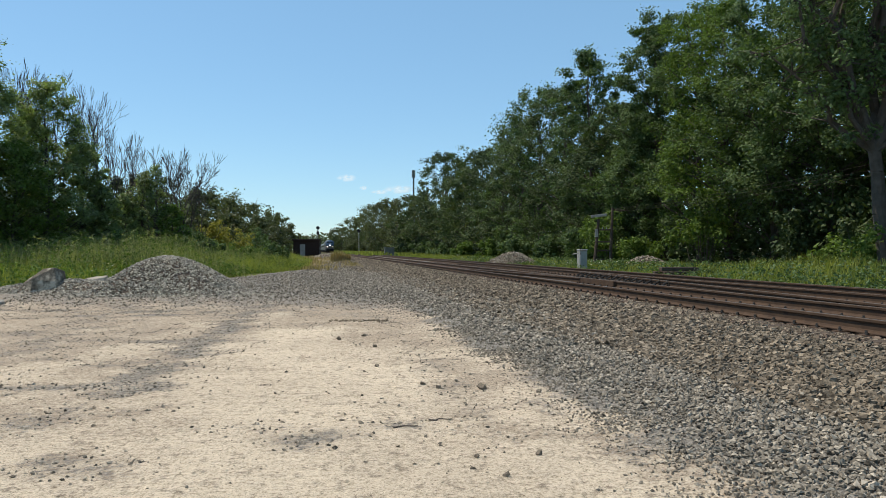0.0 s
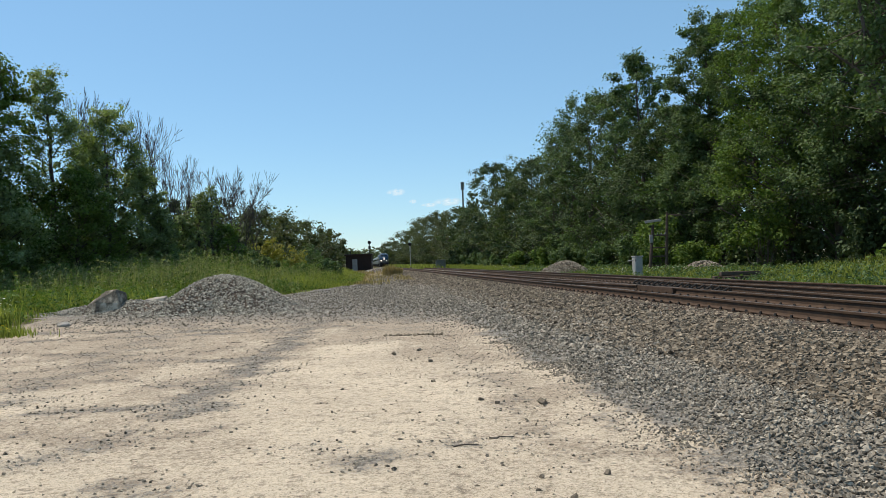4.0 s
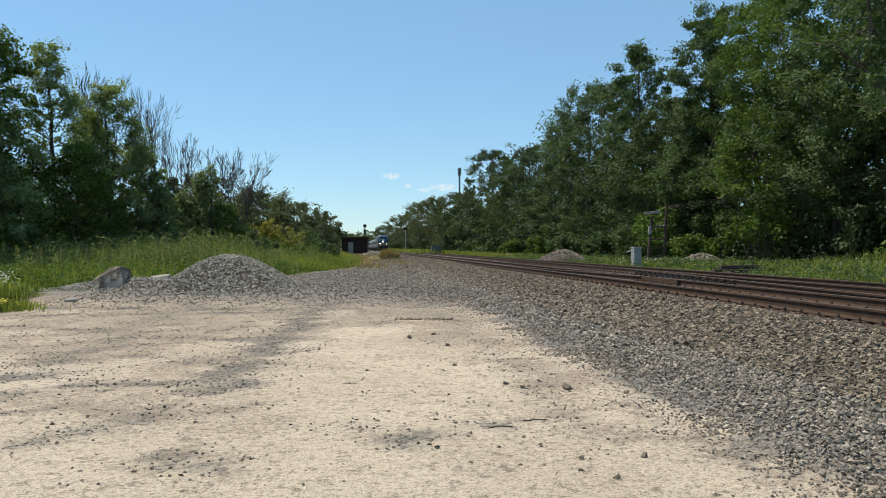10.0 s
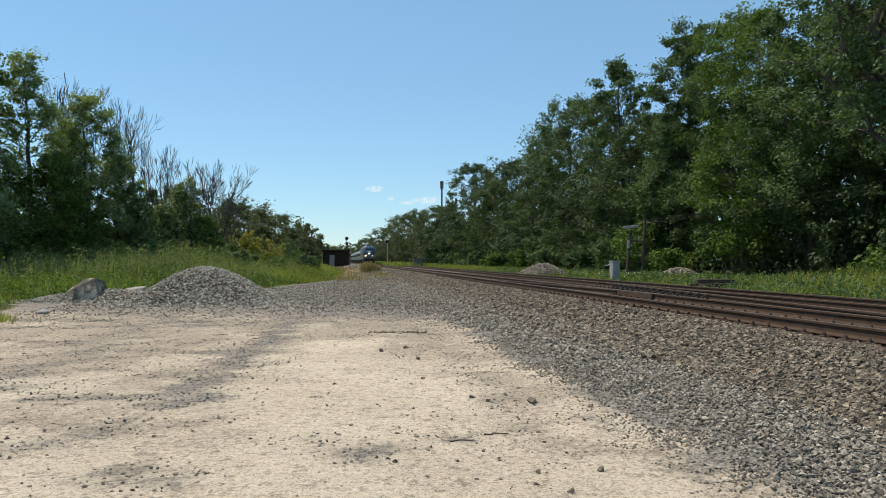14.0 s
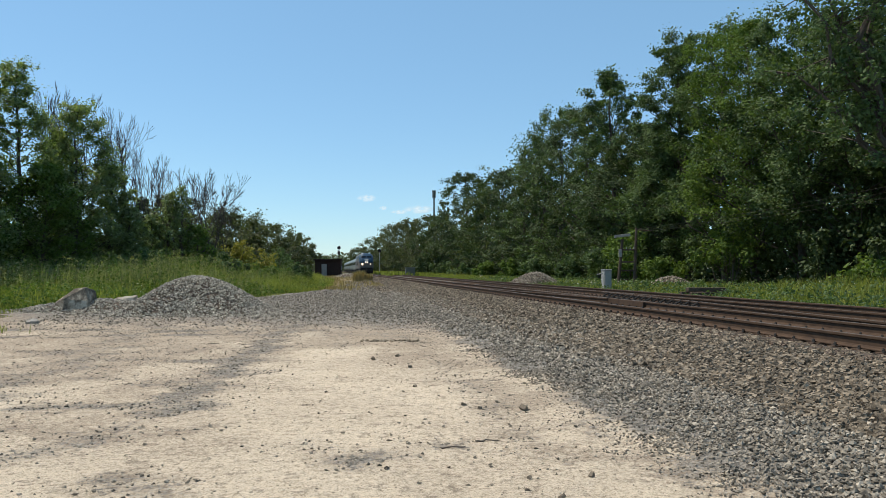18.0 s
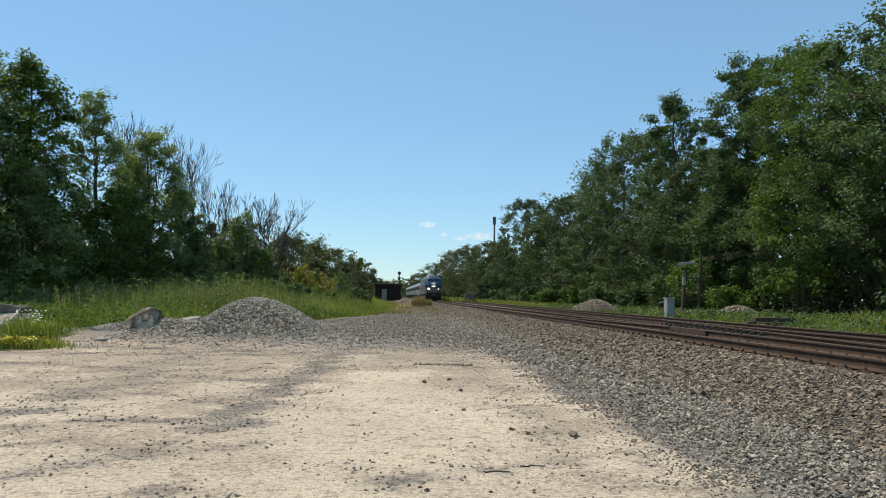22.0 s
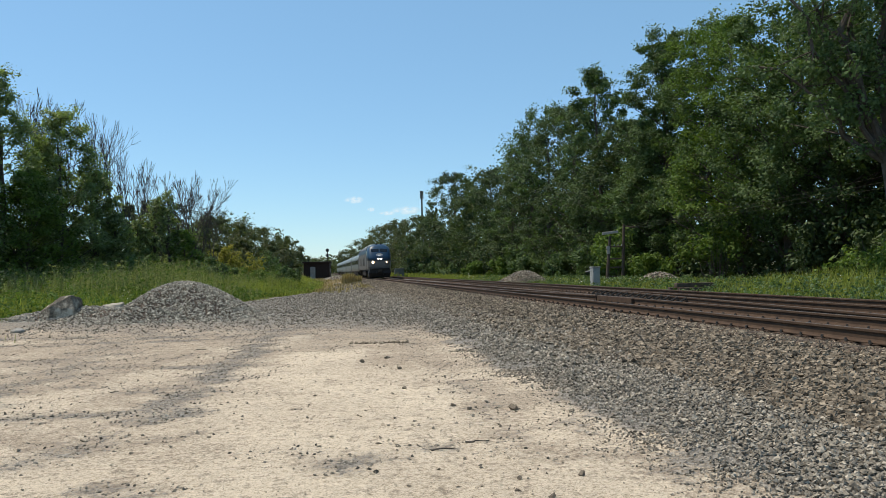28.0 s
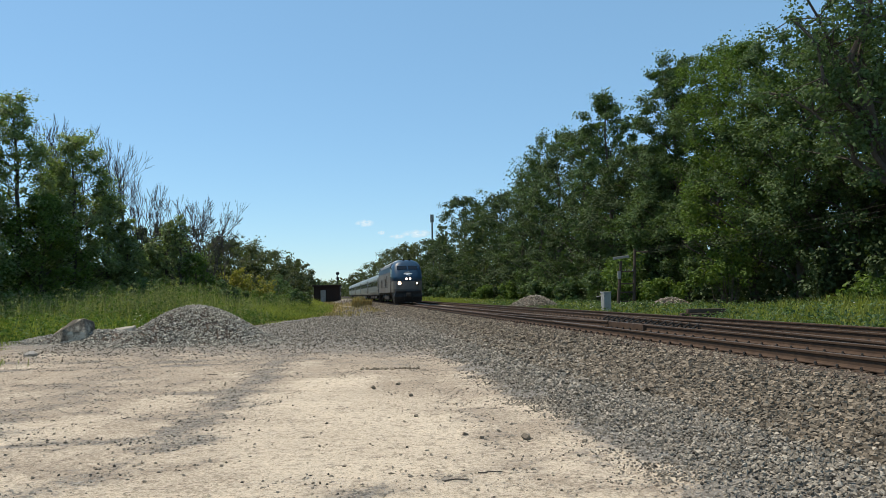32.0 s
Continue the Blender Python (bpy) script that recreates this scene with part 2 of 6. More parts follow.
M_BLACK = painted("black_steel", (0.015, 0.015, 0.016), (0.035, 0.034, 0.033), 0.55, 0.3, 4)
M_DARKWOOD = painted("weathered_pole", (0.03, 0.025, 0.02), (0.07, 0.06, 0.05), 0.9, 0, 3, 0.6, 0.4)
M_PALEWOOD = painted("grey_board", (0.28, 0.27, 0.25), (0.40, 0.38, 0.36), 0.9, 0, 3, 0.6, 0.4)
def glass_build(n, l, p):
    p.inputs["Base Color"].default_value = (0.012, 0.015, 0.02, 1)


M_GLASS = material("dark_window", glass_build, 0.08, 0.0, 0.5)
M_BLUE = painted("loco_blue", (0.018, 0.052, 0.098), (0.027, 0.068, 0.12), 0.4, 0.0, 1.2, 0.5, 0.02, 0.3)
M_SILVER = painted("loco_silver", (0.105, 0.103, 0.098), (0.15, 0.147, 0.14), 0.5, 0.0, 1.2, 0.5, 0.03, 0.3)
M_STEEL = painted("coach_steel", (0.155, 0.178, 0.17), (0.205, 0.228, 0.22), 0.4, 0.2, 1.2, 0.5, 0.03, 0.5)
M_BAND = painted("dark_window_band", (0.018, 0.024, 0.034), (0.03, 0.036, 0.046), 0.4, 0.1, 2)
M_CLOD = island("dirt_clod", (0.28, 0.23, 0.165), (0.58, 0.50, 0.38))
M_WHITEPAINT = painted("white_paint", (0.75, 0.76, 0.76), (0.82, 0.82, 0.81), 0.4, 0, 3, 0.4, 0.02)
M_GRIME = painted("underframe_grime", (0.018, 0.017, 0.016), (0.05, 0.045, 0.04), 0.85, 0.1, 2)


def lamp_material(name, col, power):
    m = bpy.data.materials.new(name)
    m.use_nodes = True
    p = m.node_tree.nodes["Principled BSDF"]
    p.inputs["Emission Color"].default_value, p.inputs["Emission Strength"].default_value = (*col, 1), power
    return m


M_HEADLIGHT = lamp_material("headlight_glow", (1.0, 0.84, 0.72), 4.0)
M_DITCHLIGHT = lamp_material("ditch_light_glow", (1.0, 0.70, 0.46), 4.0)


def cloud_material():
    """Thin white vapour, densest at its middle, ragged at its rim."""
    m = bpy.data.materials.new("cloud_vapour")
    m.use_nodes = True
    n, l = m.node_tree.nodes, m.node_tree.links
    at = coords(n, "Generated")
    mp = n.new("ShaderNodeMapping")
    mp.inputs["Location"].default_value, mp.inputs["Scale"].default_value = (-1, -1, 0), (2, 2, 0)
    l.new(at, mp.inputs[0])
    gr = n.new("ShaderNodeTexGradient")
    gr.gradient_type = "SPHERICAL"
    l.new(mp.outputs[0], gr.inputs[0])
    rag = noise_tex(n, l, at, 1.8, 4, 0.5, (2.6, 1.6, 1))
    q = n.new("ShaderNodeMath")
    q.operation = "MULTIPLY"
    l.new(gr.outputs["Fac"], q.inputs[0])
    l.new(ramp(n, l, rag, [(0.30, (0.1, 0.1, 0.1)), (0.62, (1, 1, 1))]), q.inputs[1])
    # the cloud's sunlit white is emitted, not received from the sun
    em, tp, ms = n.new("ShaderNodeEmission"), n.new("ShaderNodeBsdfTransparent"), n.new("ShaderNodeMixShader")
    em.inputs[0].default_value, em.inputs[1].default_value = (0.84, 0.95, 1.0, 1), 0.95
    l.new(ramp(n, l, q.outputs[0], [(0.03, (0, 0, 0)), (0.55, (0.8, 0.8, 0.8))]), ms.inputs[0])
    l.new(tp.outputs[0], ms.inputs[1])
    l.new(em.outputs[0], ms.inputs[2])
    l.new(ms.outputs[0], n["Material Output"].inputs[0])
    return m


M_CLOUD = cloud_material()

# ---- mesh helpers ----
rng = np.random.default_rng(7)


def raw(name, verts, faces, mat, parent=None, label="", smooth=False):
    me = bpy.data.meshes.new(name)
    me.from_pydata([tuple(v) for v in verts] if not isinstance(verts, np.ndarray) else verts.tolist(), [],
                   faces if not isinstance(faces, np.ndarray) else faces.tolist())
    me.materials.append(mat)
    if smooth:
        me.polygons.foreach_set("use_smooth", [True] * len(me.polygons))
    ob = new(name, me)
    if parent:
        ob.parent = parent
    if label:
        ob["label"] = label
    return ob


def part(name, bm, mat, parent=None, label="", smooth=False):
    me = bpy.data.meshes.new(name)
    if smooth:
        for f in bm.faces:
            f.smooth = True
    bm.to_mesh(me)
    bm.free()
    me.materials.append(mat)
    ob = new(name, me)
    if parent:
        ob.parent = parent
    if label:
        ob["label"] = label
    return ob


def empty(name, m, label, category, group="", kind=""):
    e = new(name)
    e.empty_display_size = 0.1
    e.matrix_basis = m
    return tagged(e, label, category, group, kind)


def box(bm, lo, hi, bevel=0.0, m=None):
    vs = bmesh.ops.create_cube(bm, size=1)["verts"]
    lo, hi = Vector(lo), Vector(hi)
    for v in vs:
        v.co = Vector([lo[i] + (v.co[i] + 0.5) * (hi[i] - lo[i]) for i in range(3)])
    if bevel:
        es = list({e for v in vs for e in v.link_edges})
        r = bmesh.ops.bevel(bm, geom=es, offset=bevel, segments=1, affect="EDGES")
        vs = list({v for f in r["faces"] for v in f.verts} | {v for v in vs if v.is_valid})
    if m is not None:
        bmesh.ops.transform(bm, matrix=m, verts=vs)
    return vs


def boxed(name, lo, hi, mat, parent=None, label="", bevel=0.0, m=None):
    bm = bmesh.new()
    box(bm, lo, hi, bevel, m)
    return part(name, bm, mat, parent, label)


def rod(bm, a, b, ra, rb=None, seg=8):
    """A tapered round bar between two points."""
    a, b = Vector(a), Vector(b)
    rb = ra if rb is None else rb
    q = (b - a).to_track_quat("Z", "Y")
    lo, hi = [], []
    for i in range(seg):
        d = q @ Vector((math.cos(6.28319 * i / seg), math.sin(6.28319 * i / seg), 0))
        lo.append(bm.verts.new(a + d * ra))
        hi.append(bm.verts.new(b + d * rb))
    for i in range(seg):
        bm.faces.new((lo[i], lo[(i + 1) % seg], hi[(i + 1) % seg], hi[i]))
    bm.faces.new(lo[::-1])
    bm.faces.new(hi)
    return lo + hi


def rodded(name, a, b, ra, mat, parent=None, label="", rb=None, seg=8):
    bm = bmesh.new()
    rod(bm, a, b, ra, rb, seg)
    return part(name, bm, mat, parent, label)


def branch(bm, a, b, ra, rb, r, seg=6, wobble=0.06, pieces=4):
    a, b = Vector(a), Vector(b)
    pts = [a]
    for i in range(1, pieces + 1):
        t = i / pieces
        j = (b - a).length * wobble
        pts.append(a.lerp(b, t) + Vector((r.uniform(-j, j), r.uniform(-j, j), r.uniform(-j, j) * 0.5)) * (1 if i < pieces else 0))
    for i in range(pieces):
        rod(bm, pts[i], pts[i + 1], ra + (rb - ra) * i / pieces, ra + (rb - ra) * (i + 1) / pieces, seg)
    return pts


def stones(name, centres, sizes, mat, parent=None, flat=0.75, label="", shards=True):
    """Angular broken stones, each a knocked-about block of twelve triangles."""
    n = len(centres)
    if shards:
        seed = np.array([(1, 0, 0), (-1, 0, 0), (0, 1, 0), (0, -1, 0), (0, 0, 1), (0, 0, -1)], float) * 1.25
        v = seed[None] + 0.75 * (rng.random((n, 6, 3)) - 0.5)
    else:
        seed = np.array([(x, y, z) for x in (-1, 1) for y in (-1, 1) for z in (-1, 1)], float)
        v = seed[None] * (0.55 + 0.45 * rng.random((n, 8, 3)))
    v *= (np.asarray(sizes)[:, None, None] * 0.5) * (0.65 + 0.7 * rng.random((n, 1, 3))) * np.array([1, 1, flat])
    a, b = rng.random(n) * 6.283, (rng.random(n) - 0.5) * 1.7
    ca, sa, cb, sb = np.cos(a), np.sin(a), np.cos(b), np.sin(b)
    x, y, z = v[..., 0].copy(), v[..., 1].copy(), v[..., 2].copy()
    y, z = y * cb[:, None] - z * sb[:, None], y * sb[:, None] + z * cb[:, None]
    x, y = x * ca[:, None] - y * sa[:, None], x * sa[:, None] + y * ca[:, None]
    v = np.stack([x, y, z], -1) + np.asarray(centres)[:, None]
    if shards:
        f = np.array([(0, 2, 4), (2, 1, 4), (1, 3, 4), (3, 0, 4), (2, 0, 5), (1, 2, 5), (3, 1, 5), (0, 3, 5)])
    else:
        f = np.array([(0, 1, 3, 2), (4, 6, 7, 5), (0, 4, 5, 1), (2, 3, 7, 6), (0, 2, 6, 4), (1, 5, 7, 3)])
    return quads(name, v.reshape(-1, 3), (f[None] + len(seed) * np.arange(n)[:, None, None]).reshape(-1, f.shape[1]), mat, parent, label)


def quads(name, v, f, mat, parent=None, label="", smooth=False):
    """A big mesh of faces that all have the same number of corners, straight from arrays."""
    me = bpy.data.meshes.new(name)
    k = f.shape[1]
    me.vertices.add(len(v))
    me.vertices.foreach_set("co", np.ascontiguousarray(v, np.float32).ravel())
    me.loops.add(f.size)
    me.loops.foreach_set("vertex_index", np.ascontiguousarray(f, np.int32).ravel())
    me.polygons.add(len(f))
    me.polygons.foreach_set("loop_start", np.arange(0, f.size, k, dtype=np.int32))
    me.polygons.foreach_set("loop_total", np.full(len(f), k, np.int32))
    me.update(calc_edges=True)
    if not smooth:
        me.shade_flat()
    me.materials.append(mat)
    ob = new(name, me)
    if parent:
        ob.parent = parent
    if label:
        ob["label"] = label
    return ob


# ---- the plan: the line runs away from the viewer, 9.3 degrees to the left ----
CT, ST = math.cos(radians(9.29)), math.sin(radians(9.29))
A1, A2, C1, C2 = 7.10, 8.605, 10.95, 12.455     # rails, metres right of the viewer
HEAD = 0.67                                     # top of the rails
FOOT = 0.47


def T(s, o, z=0.0):
    return (o * CT - s * ST, o * ST + s * CT, z)


def smooth(v, a, b):
    t = np.clip((v - a) / (b - a), 0, 1)
    return t * t * (3 - 2 * t)


def lumps(x, y, seed, size):
    """Cheap smooth unevenness from crossed waves."""
    r = np.random.default_rng(seed)
    out = 0
    for i in range(7):
        a, p, k = r.random() * 6.283, r.random() * 6.283, (0.6 + 1.3 * r.random()) / size
        out = out + np.sin((x * np.cos(a) + y * np.sin(a)) * 6.283 * k + p)
    return out / 4.0


def ground_z(x, y):
    x, y = np.asarray(x, float), np.asarray(y, float)
    o, s = x * CT + y * ST, -x * ST + y * CT
    z = 0.44 * np.clip((o - 2.3) / 4.1, 0, 1) ** 1.15
    z = np.where(o > 13.1, 0.44 - 0.28 * smooth(o, 13.1, 15.2), z)
    z = z + np.where(o < 6.4, 1, 0) * 0.42 * smooth(s, 55, 130) * (1 - z / 0.44)
    bank = smooth(-o, 4.5, 12) * smooth(y, 40, 62)
    z = z + 1.25 * bank
    z = z + 0.3 * np.exp(-(((x - 19) / 5) ** 2 + ((y - 36) / 7) ** 2))
    z = z + (0.012 * lumps(x, y, 3, 2.2) + 0.006 * lumps(x, y, 4, 0.7)) * (1 - smooth(o, 6, 6.6) * (1 - smooth(o, 13, 14)))
    return z


def edge_lines(near, far, fine, ratio, limit):
    out, v, d = [], 0.0, fine
    while v < limit:
        out.append(v)
        if v > near:
            d *= ratio
        v += d
    return out


def grit(x, y):
    """How much fine grey gravel lies on the dirt lot: worn wheel lines and patches."""
    out = 0 * x
    for x0, y0, x1, y1, wd, amount in ((-5.3, 24, -3.5, 9, 0.55, 1.0), (-3.5, 9, -4.2, 6.5, 0.45, 0.7), (-1.5, 20, 0.4, 7, 0.35, 0.55), (-8.5, 22, -6.2, 9, 0.9, 0.7), (-1.9, 7.4, -1.2, 6.9, 0.35, 0.8),
                                       (-0.9, 7.6, 0.1, 7.1, 0.3, 0.75), (-4.2, 11.5, -7.5, 12.5, 0.5, 0.7), (-3.0, 6.2, -2.2, 5.9, 0.25, 0.6), (-9, 15, -3, 17.5, 0.8, 0.6),
                                       (-14, 19, -5, 20.5, 0.55, 0.95), (-13, 22.3, -6, 21.2, 0.6, 0.95), (-12, 16.8, -7, 15.6, 0.45, 0.85), (-7.2, 9.9, -3.2, 9.4, 0.42, 0.9), (-6.5, 14.6, -3.6, 14.2, 0.5, 0.85), (-3.2, 8.2, -5.6, 7.8, 0.25, 0.75), (1.0, 8.4, 1.6, 6.0, 0.3, 0.6), (-10, 13, -5.5, 13.6, 0.22, 0.65), (-13, 25.5, -4, 24.2, 0.5, 0.75), (-9, 10.6, -6.2, 10.9, 0.18, 0.6)):
        dx, dy = x1 - x0, y1 - y0
        t = np.clip(((x - x0) * dx + (y - y0) * dy) / (dx * dx + dy * dy), 0, 1)
        d = np.hypot(x - x0 - t * dx, y - y0 - t * dy) + 0.22 * lumps(x, y, 22, 1.3) + 0.16 * lumps(x, y, 25, 0.5)
        out = np.maximum(out, amount * np.exp(-(d / wd) ** 2) * np.clip(0.82 + 0.5 * lumps(x, y, 24, 1.8), 0.25, 1.1))
    return np.clip(out + 0.25 * np.clip(lumps(x, y, 23, 2.4) - 0.35, 0, 1), 0, 1)


def build_ground():
    right = edge_lines(9, 0, 0.16, 1.07, 2400)
    xs = np.array([-v for v in right[:0:-1]] + right)
    fwd = edge_lines(22, 0, 0.16, 1.05, 2600)
    back = edge_lines(2, 0, 0.2, 1.15, 300)
    ys = np.array([-v for v in back[:0:-1]] + fwd)
    X, Y = np.meshgrid(xs, ys)
    x, y = X.ravel(), Y.ravel()
    z = ground_z(x, y)
    nx, ny = len(xs), len(ys)
    i = (np.arange(ny - 1)[:, None] * nx + np.arange(nx - 1)[None]).ravel()
    ob = quads("ground", np.stack([x, y, z], -1), np.stack([i, i + 1, i + nx + 1, i + nx], -1), M_GROUND, smooth=True)
    tagged(ob, "pale dirt lot running into grey gravel and weedy soil", "ground", kind="structure")
    o, s = x * CT + y * ST, -x * ST + y * CT
    w = lumps(x, y, 11, 3.0) * 0.35 + lumps(x, y, 12, 0.9) * 0.16
    gravel = smooth(o + w, 2.1, 3.3)
    gravel = np.maximum(gravel, smooth(s + 6.0 * w + 0.45 * x, 10, 31) * 0.80 + 0.25 * smooth(s, 30, 45))
    gravel = np.clip(np.maximum(gravel, 0.68 * grit(x, y)), 0, 1)
    worn = np.clip(0.24 + 0.42 * smooth(y + 3 * w - 0.6 * x, 9, 26) + 0.25 * grit(x, y) + 0.45 * lumps(x, y, 15, 4.0) * 0.5, 0, 0.95)
    weeds = soil_mask(x, y, w)
    straw = smooth(s, 58, 75) * (1 - smooth(np.abs(o - 1.8), 1.6, 3.4)) * 0.9
    for name, val in (("gravel", gravel), ("worn", worn), ("soil", weeds), ("straw", np.clip(straw + 0.4 * straw * w, 0, 1))):
        at = ob.data.attributes.new(name, "FLOAT", "POINT")
        at.data.foreach_set("value", val.astype(np.float32))
    return ob


def left_edge(y):
    """Where the weeds on the left begin, x by y."""
    return np.interp(y, [0, 18.6, 19.6, 21.5, 23.5, 26, 28, 30, 33, 34.5, 44, 58, 66, 75, 135, 200], [-60, -26, -12.6, -12.9, -14.2, -15.3, -15.8, -17, -16.5, -13.4, -12.0, -11.6, -11.0, -12, -21, -36])


def soil_mask(x, y, w):
    o, s = x * CT + y * ST, -x * ST + y * CT
    left = smooth(left_edge(y) + 1.2 * w - x, -0.3, 0.8) * smooth(y, 18.4, 19.8)
    return np.clip(np.maximum(left, smooth(o + w, 14.2, 15.4)), 0, 1)


build_ground()


# ---- the railway ----
def rail_profile():
    return [(-0.075, 0), (0.075, 0), (0.075, 0.012), (0.02, 0.03), (0.009, 0.05), (0.009, 0.135), (0.035, 0.148), (0.036, 0.178),
            (0.030, 0.186), (-0.030, 0.186), (-0.036, 0.178), (-0.035, 0.148), (-0.009, 0.135), (-0.009, 0.05), (-0.02, 0.03), (-0.075, 0.012)]


def rail(name, path, parent, z=FOOT + 0.014):
    """A rail swept along (s, o) points; the running surface is polished."""
    pr = rail_profile()
    v, f = [], []
    for i, (s, o) in enumerate(path):
        for a, b in pr:
            v.append(T(s, o + a, z + b))
    k = len(pr)
    for i in range(len(path) - 1):
        for j in range(k):
            f.append((i * k + j, i * k + (j + 1) % k, (i + 1) * k + (j + 1) % k, (i + 1) * k + j))
    f.append(tuple(range(k)))
    f.append(tuple(range((len(path) - 1) * k, len(path) * k))[::-1])
    ob = raw(name, v, f, M_RUST, parent)
    ob.data.materials.append(M_SHINY)
    for i, poly in enumerate(ob.data.polygons):
        if i < (len(path) - 1) * k and i % k == 8:
            poly.material_index = 1
    return ob


def straight(o, s0=-60, s1=900):
    return [(s, o) for s in [s0] + list(range(int(s0) + 10, int(s1), 40)) + [s1]]


def build_tracks():
    tie_mesh = plate_mesh = clip_mesh = None
    for name, oa, ob_ in (("near", A1, A2), ("far", C1, C2)):
        tr = empty("railway_track", pose(0, 0, 0), "rusty steel rails on dark ties in grey ballast", "railway track", "main line tracks", "structure")
        rail("rail", straight(oa), tr)
        rail("rail", straight(ob_), tr)
        mid = (oa + ob_) / 2
        n = 0
        s = 2.0
        while s < 74:
            if tie_mesh is None:
                t = boxed("tie", (-1.35, -0.115, -0.18), (1.35, 0.115, 0), M_TIE, tr, bevel=0.012)
                tie_mesh = t.data
                pl = boxed("tie_plate", (-0.19, -0.09, -0.004), (0.19, 0.09, 0.014), M_RUST, tr, bevel=0.004)
                plate_mesh = pl.data
                bm = bmesh.new()
                for side in (-1, 1):
                    for i in range(5):
                        a, b = i * 0.7, (i + 1) * 0.7
                        rod(bm, (side * 0.12 + 0.04 * math.cos(a) * side, -0.06 + 0.026 * i, 0.0 + 0.045 * math.sin(a)),
                            (side * 0.12 + 0.04 * math.cos(b) * side, -0.034 + 0.026 * i, 0.0 + 0.045 * math.sin(b)), 0.018, seg=5)
                cl = part("rail_clip", bm, M_GRIME, tr)
                clip_mesh = cl.data
                for q in (t, pl, cl):
                    bpy.data.objects.remove(q)
            j = random.uniform(-0.02, 0.02)
            turn = Matrix.Rotation(radians(9.29 + random.uniform(-0.6, 0.6)), 4, "Z")
            def put(nm, me, o, z):
                q = new(nm, me)
                q.parent = tr
                q.matrix_basis = Matrix.Translation(T(s + j, o, z)) @ turn
                q["kind"] = "part"
            put("tie", tie_mesh, mid + random.uniform(-0.06, 0.06), FOOT - 0.002)
            if s < 60:
                for o in (oa, ob_):
                    put("tie_plate", plate_mesh, o, FOOT)
                    if o == oa or s < 34:
                        put("rail_clip", clip_mesh, o, FOOT + 0.01)
            s += 0.53
    # crossover between the two tracks, with its frog, wing and guard rails
    cx = empty("crossover", pose(0, 0, 0), "rusty crossover rails with frog between the tracks", "railway switch", kind="structure")
    frog_s, slope = 24.3, 0.083
    def lead(o_at_frog, s0, s1):
        return [(s, o_at_frog + slope * (frog_s - s)) for s in np.linspace(s0, s1, 14)]
    rail("closure_rail", lead(A2, 41.5, 25.2), cx)
    rail("closure_rail", [(s, 9.97 + 0.085 * (s - 21.6)) for s in np.linspace(33, -12, 16)], cx)
    rail("guard_rail", [(s, A1 + 0.085 + (0.05 if s in (22, 27) else 0)) for s in (22, 22.6, 26.4, 27)], cx)
    rail("guard_rail", [(s, C2 - 0.085 - (0.05 if s in (11, 16) else 0)) for s in (11, 11.6, 15.4, 16)], cx)
    bm = bmesh.new()
    v = [bm.verts.new(T(s, o, z)) for z in (FOOT + 0.01, FOOT + 0.19) for s, o in ((25.4, A2 - 0.06), (22.2, A2 - 0.10), (22.2, A2 + 0.26), (25.4, A2 + 0.06))]
    for q in ((0, 1, 2, 3), (7, 6, 5, 4), (0, 4, 5, 1), (1, 5, 6, 2), (2, 6, 7, 3), (3, 7, 4, 0)):
        bm.faces.new([v[i] for i in q])
    part("frog_casting", bm, M_RUST, cx, "brown cast frog block")
    brace = None
    for i in range(15):
        s = 21.8 + 0.70 * i
        if brace is None:
            bm = bmesh.new()
            box(bm, (-0.30, -0.12, 0.0), (0.10, 0.12, 0.05), 0.01)
            box(bm, (-0.06, -0.09, 0.04), (0.07, 0.09, 0.19), 0.03)
            rod(bm, (-0.26, 0.0, 0.05), (-0.04, 0.0, 0.17), 0.035, 0.03, 6)
            brace = part("rail_brace", bm, M_GRIME, cx)
            first = brace
        else:
            first = new("rail_brace", brace.data)
            first.parent = cx
        first.matrix_basis = Matrix.Translation(T(s, 9.97 + 0.085 * (s - 21.6) + 0.02, FOOT + 0.01)) @ Matrix.Rotation(radians(9.29), 4, "Z")


build_tracks()


def scatter(n, s0, s1, o0, o1, power=1.0):
    s = s0 + (s1 - s0) * rng.random(n) ** power
    o = o0 + (o1 - o0) * rng.random(n)
    return s * -ST + o * CT, s * CT + o * ST, s, o


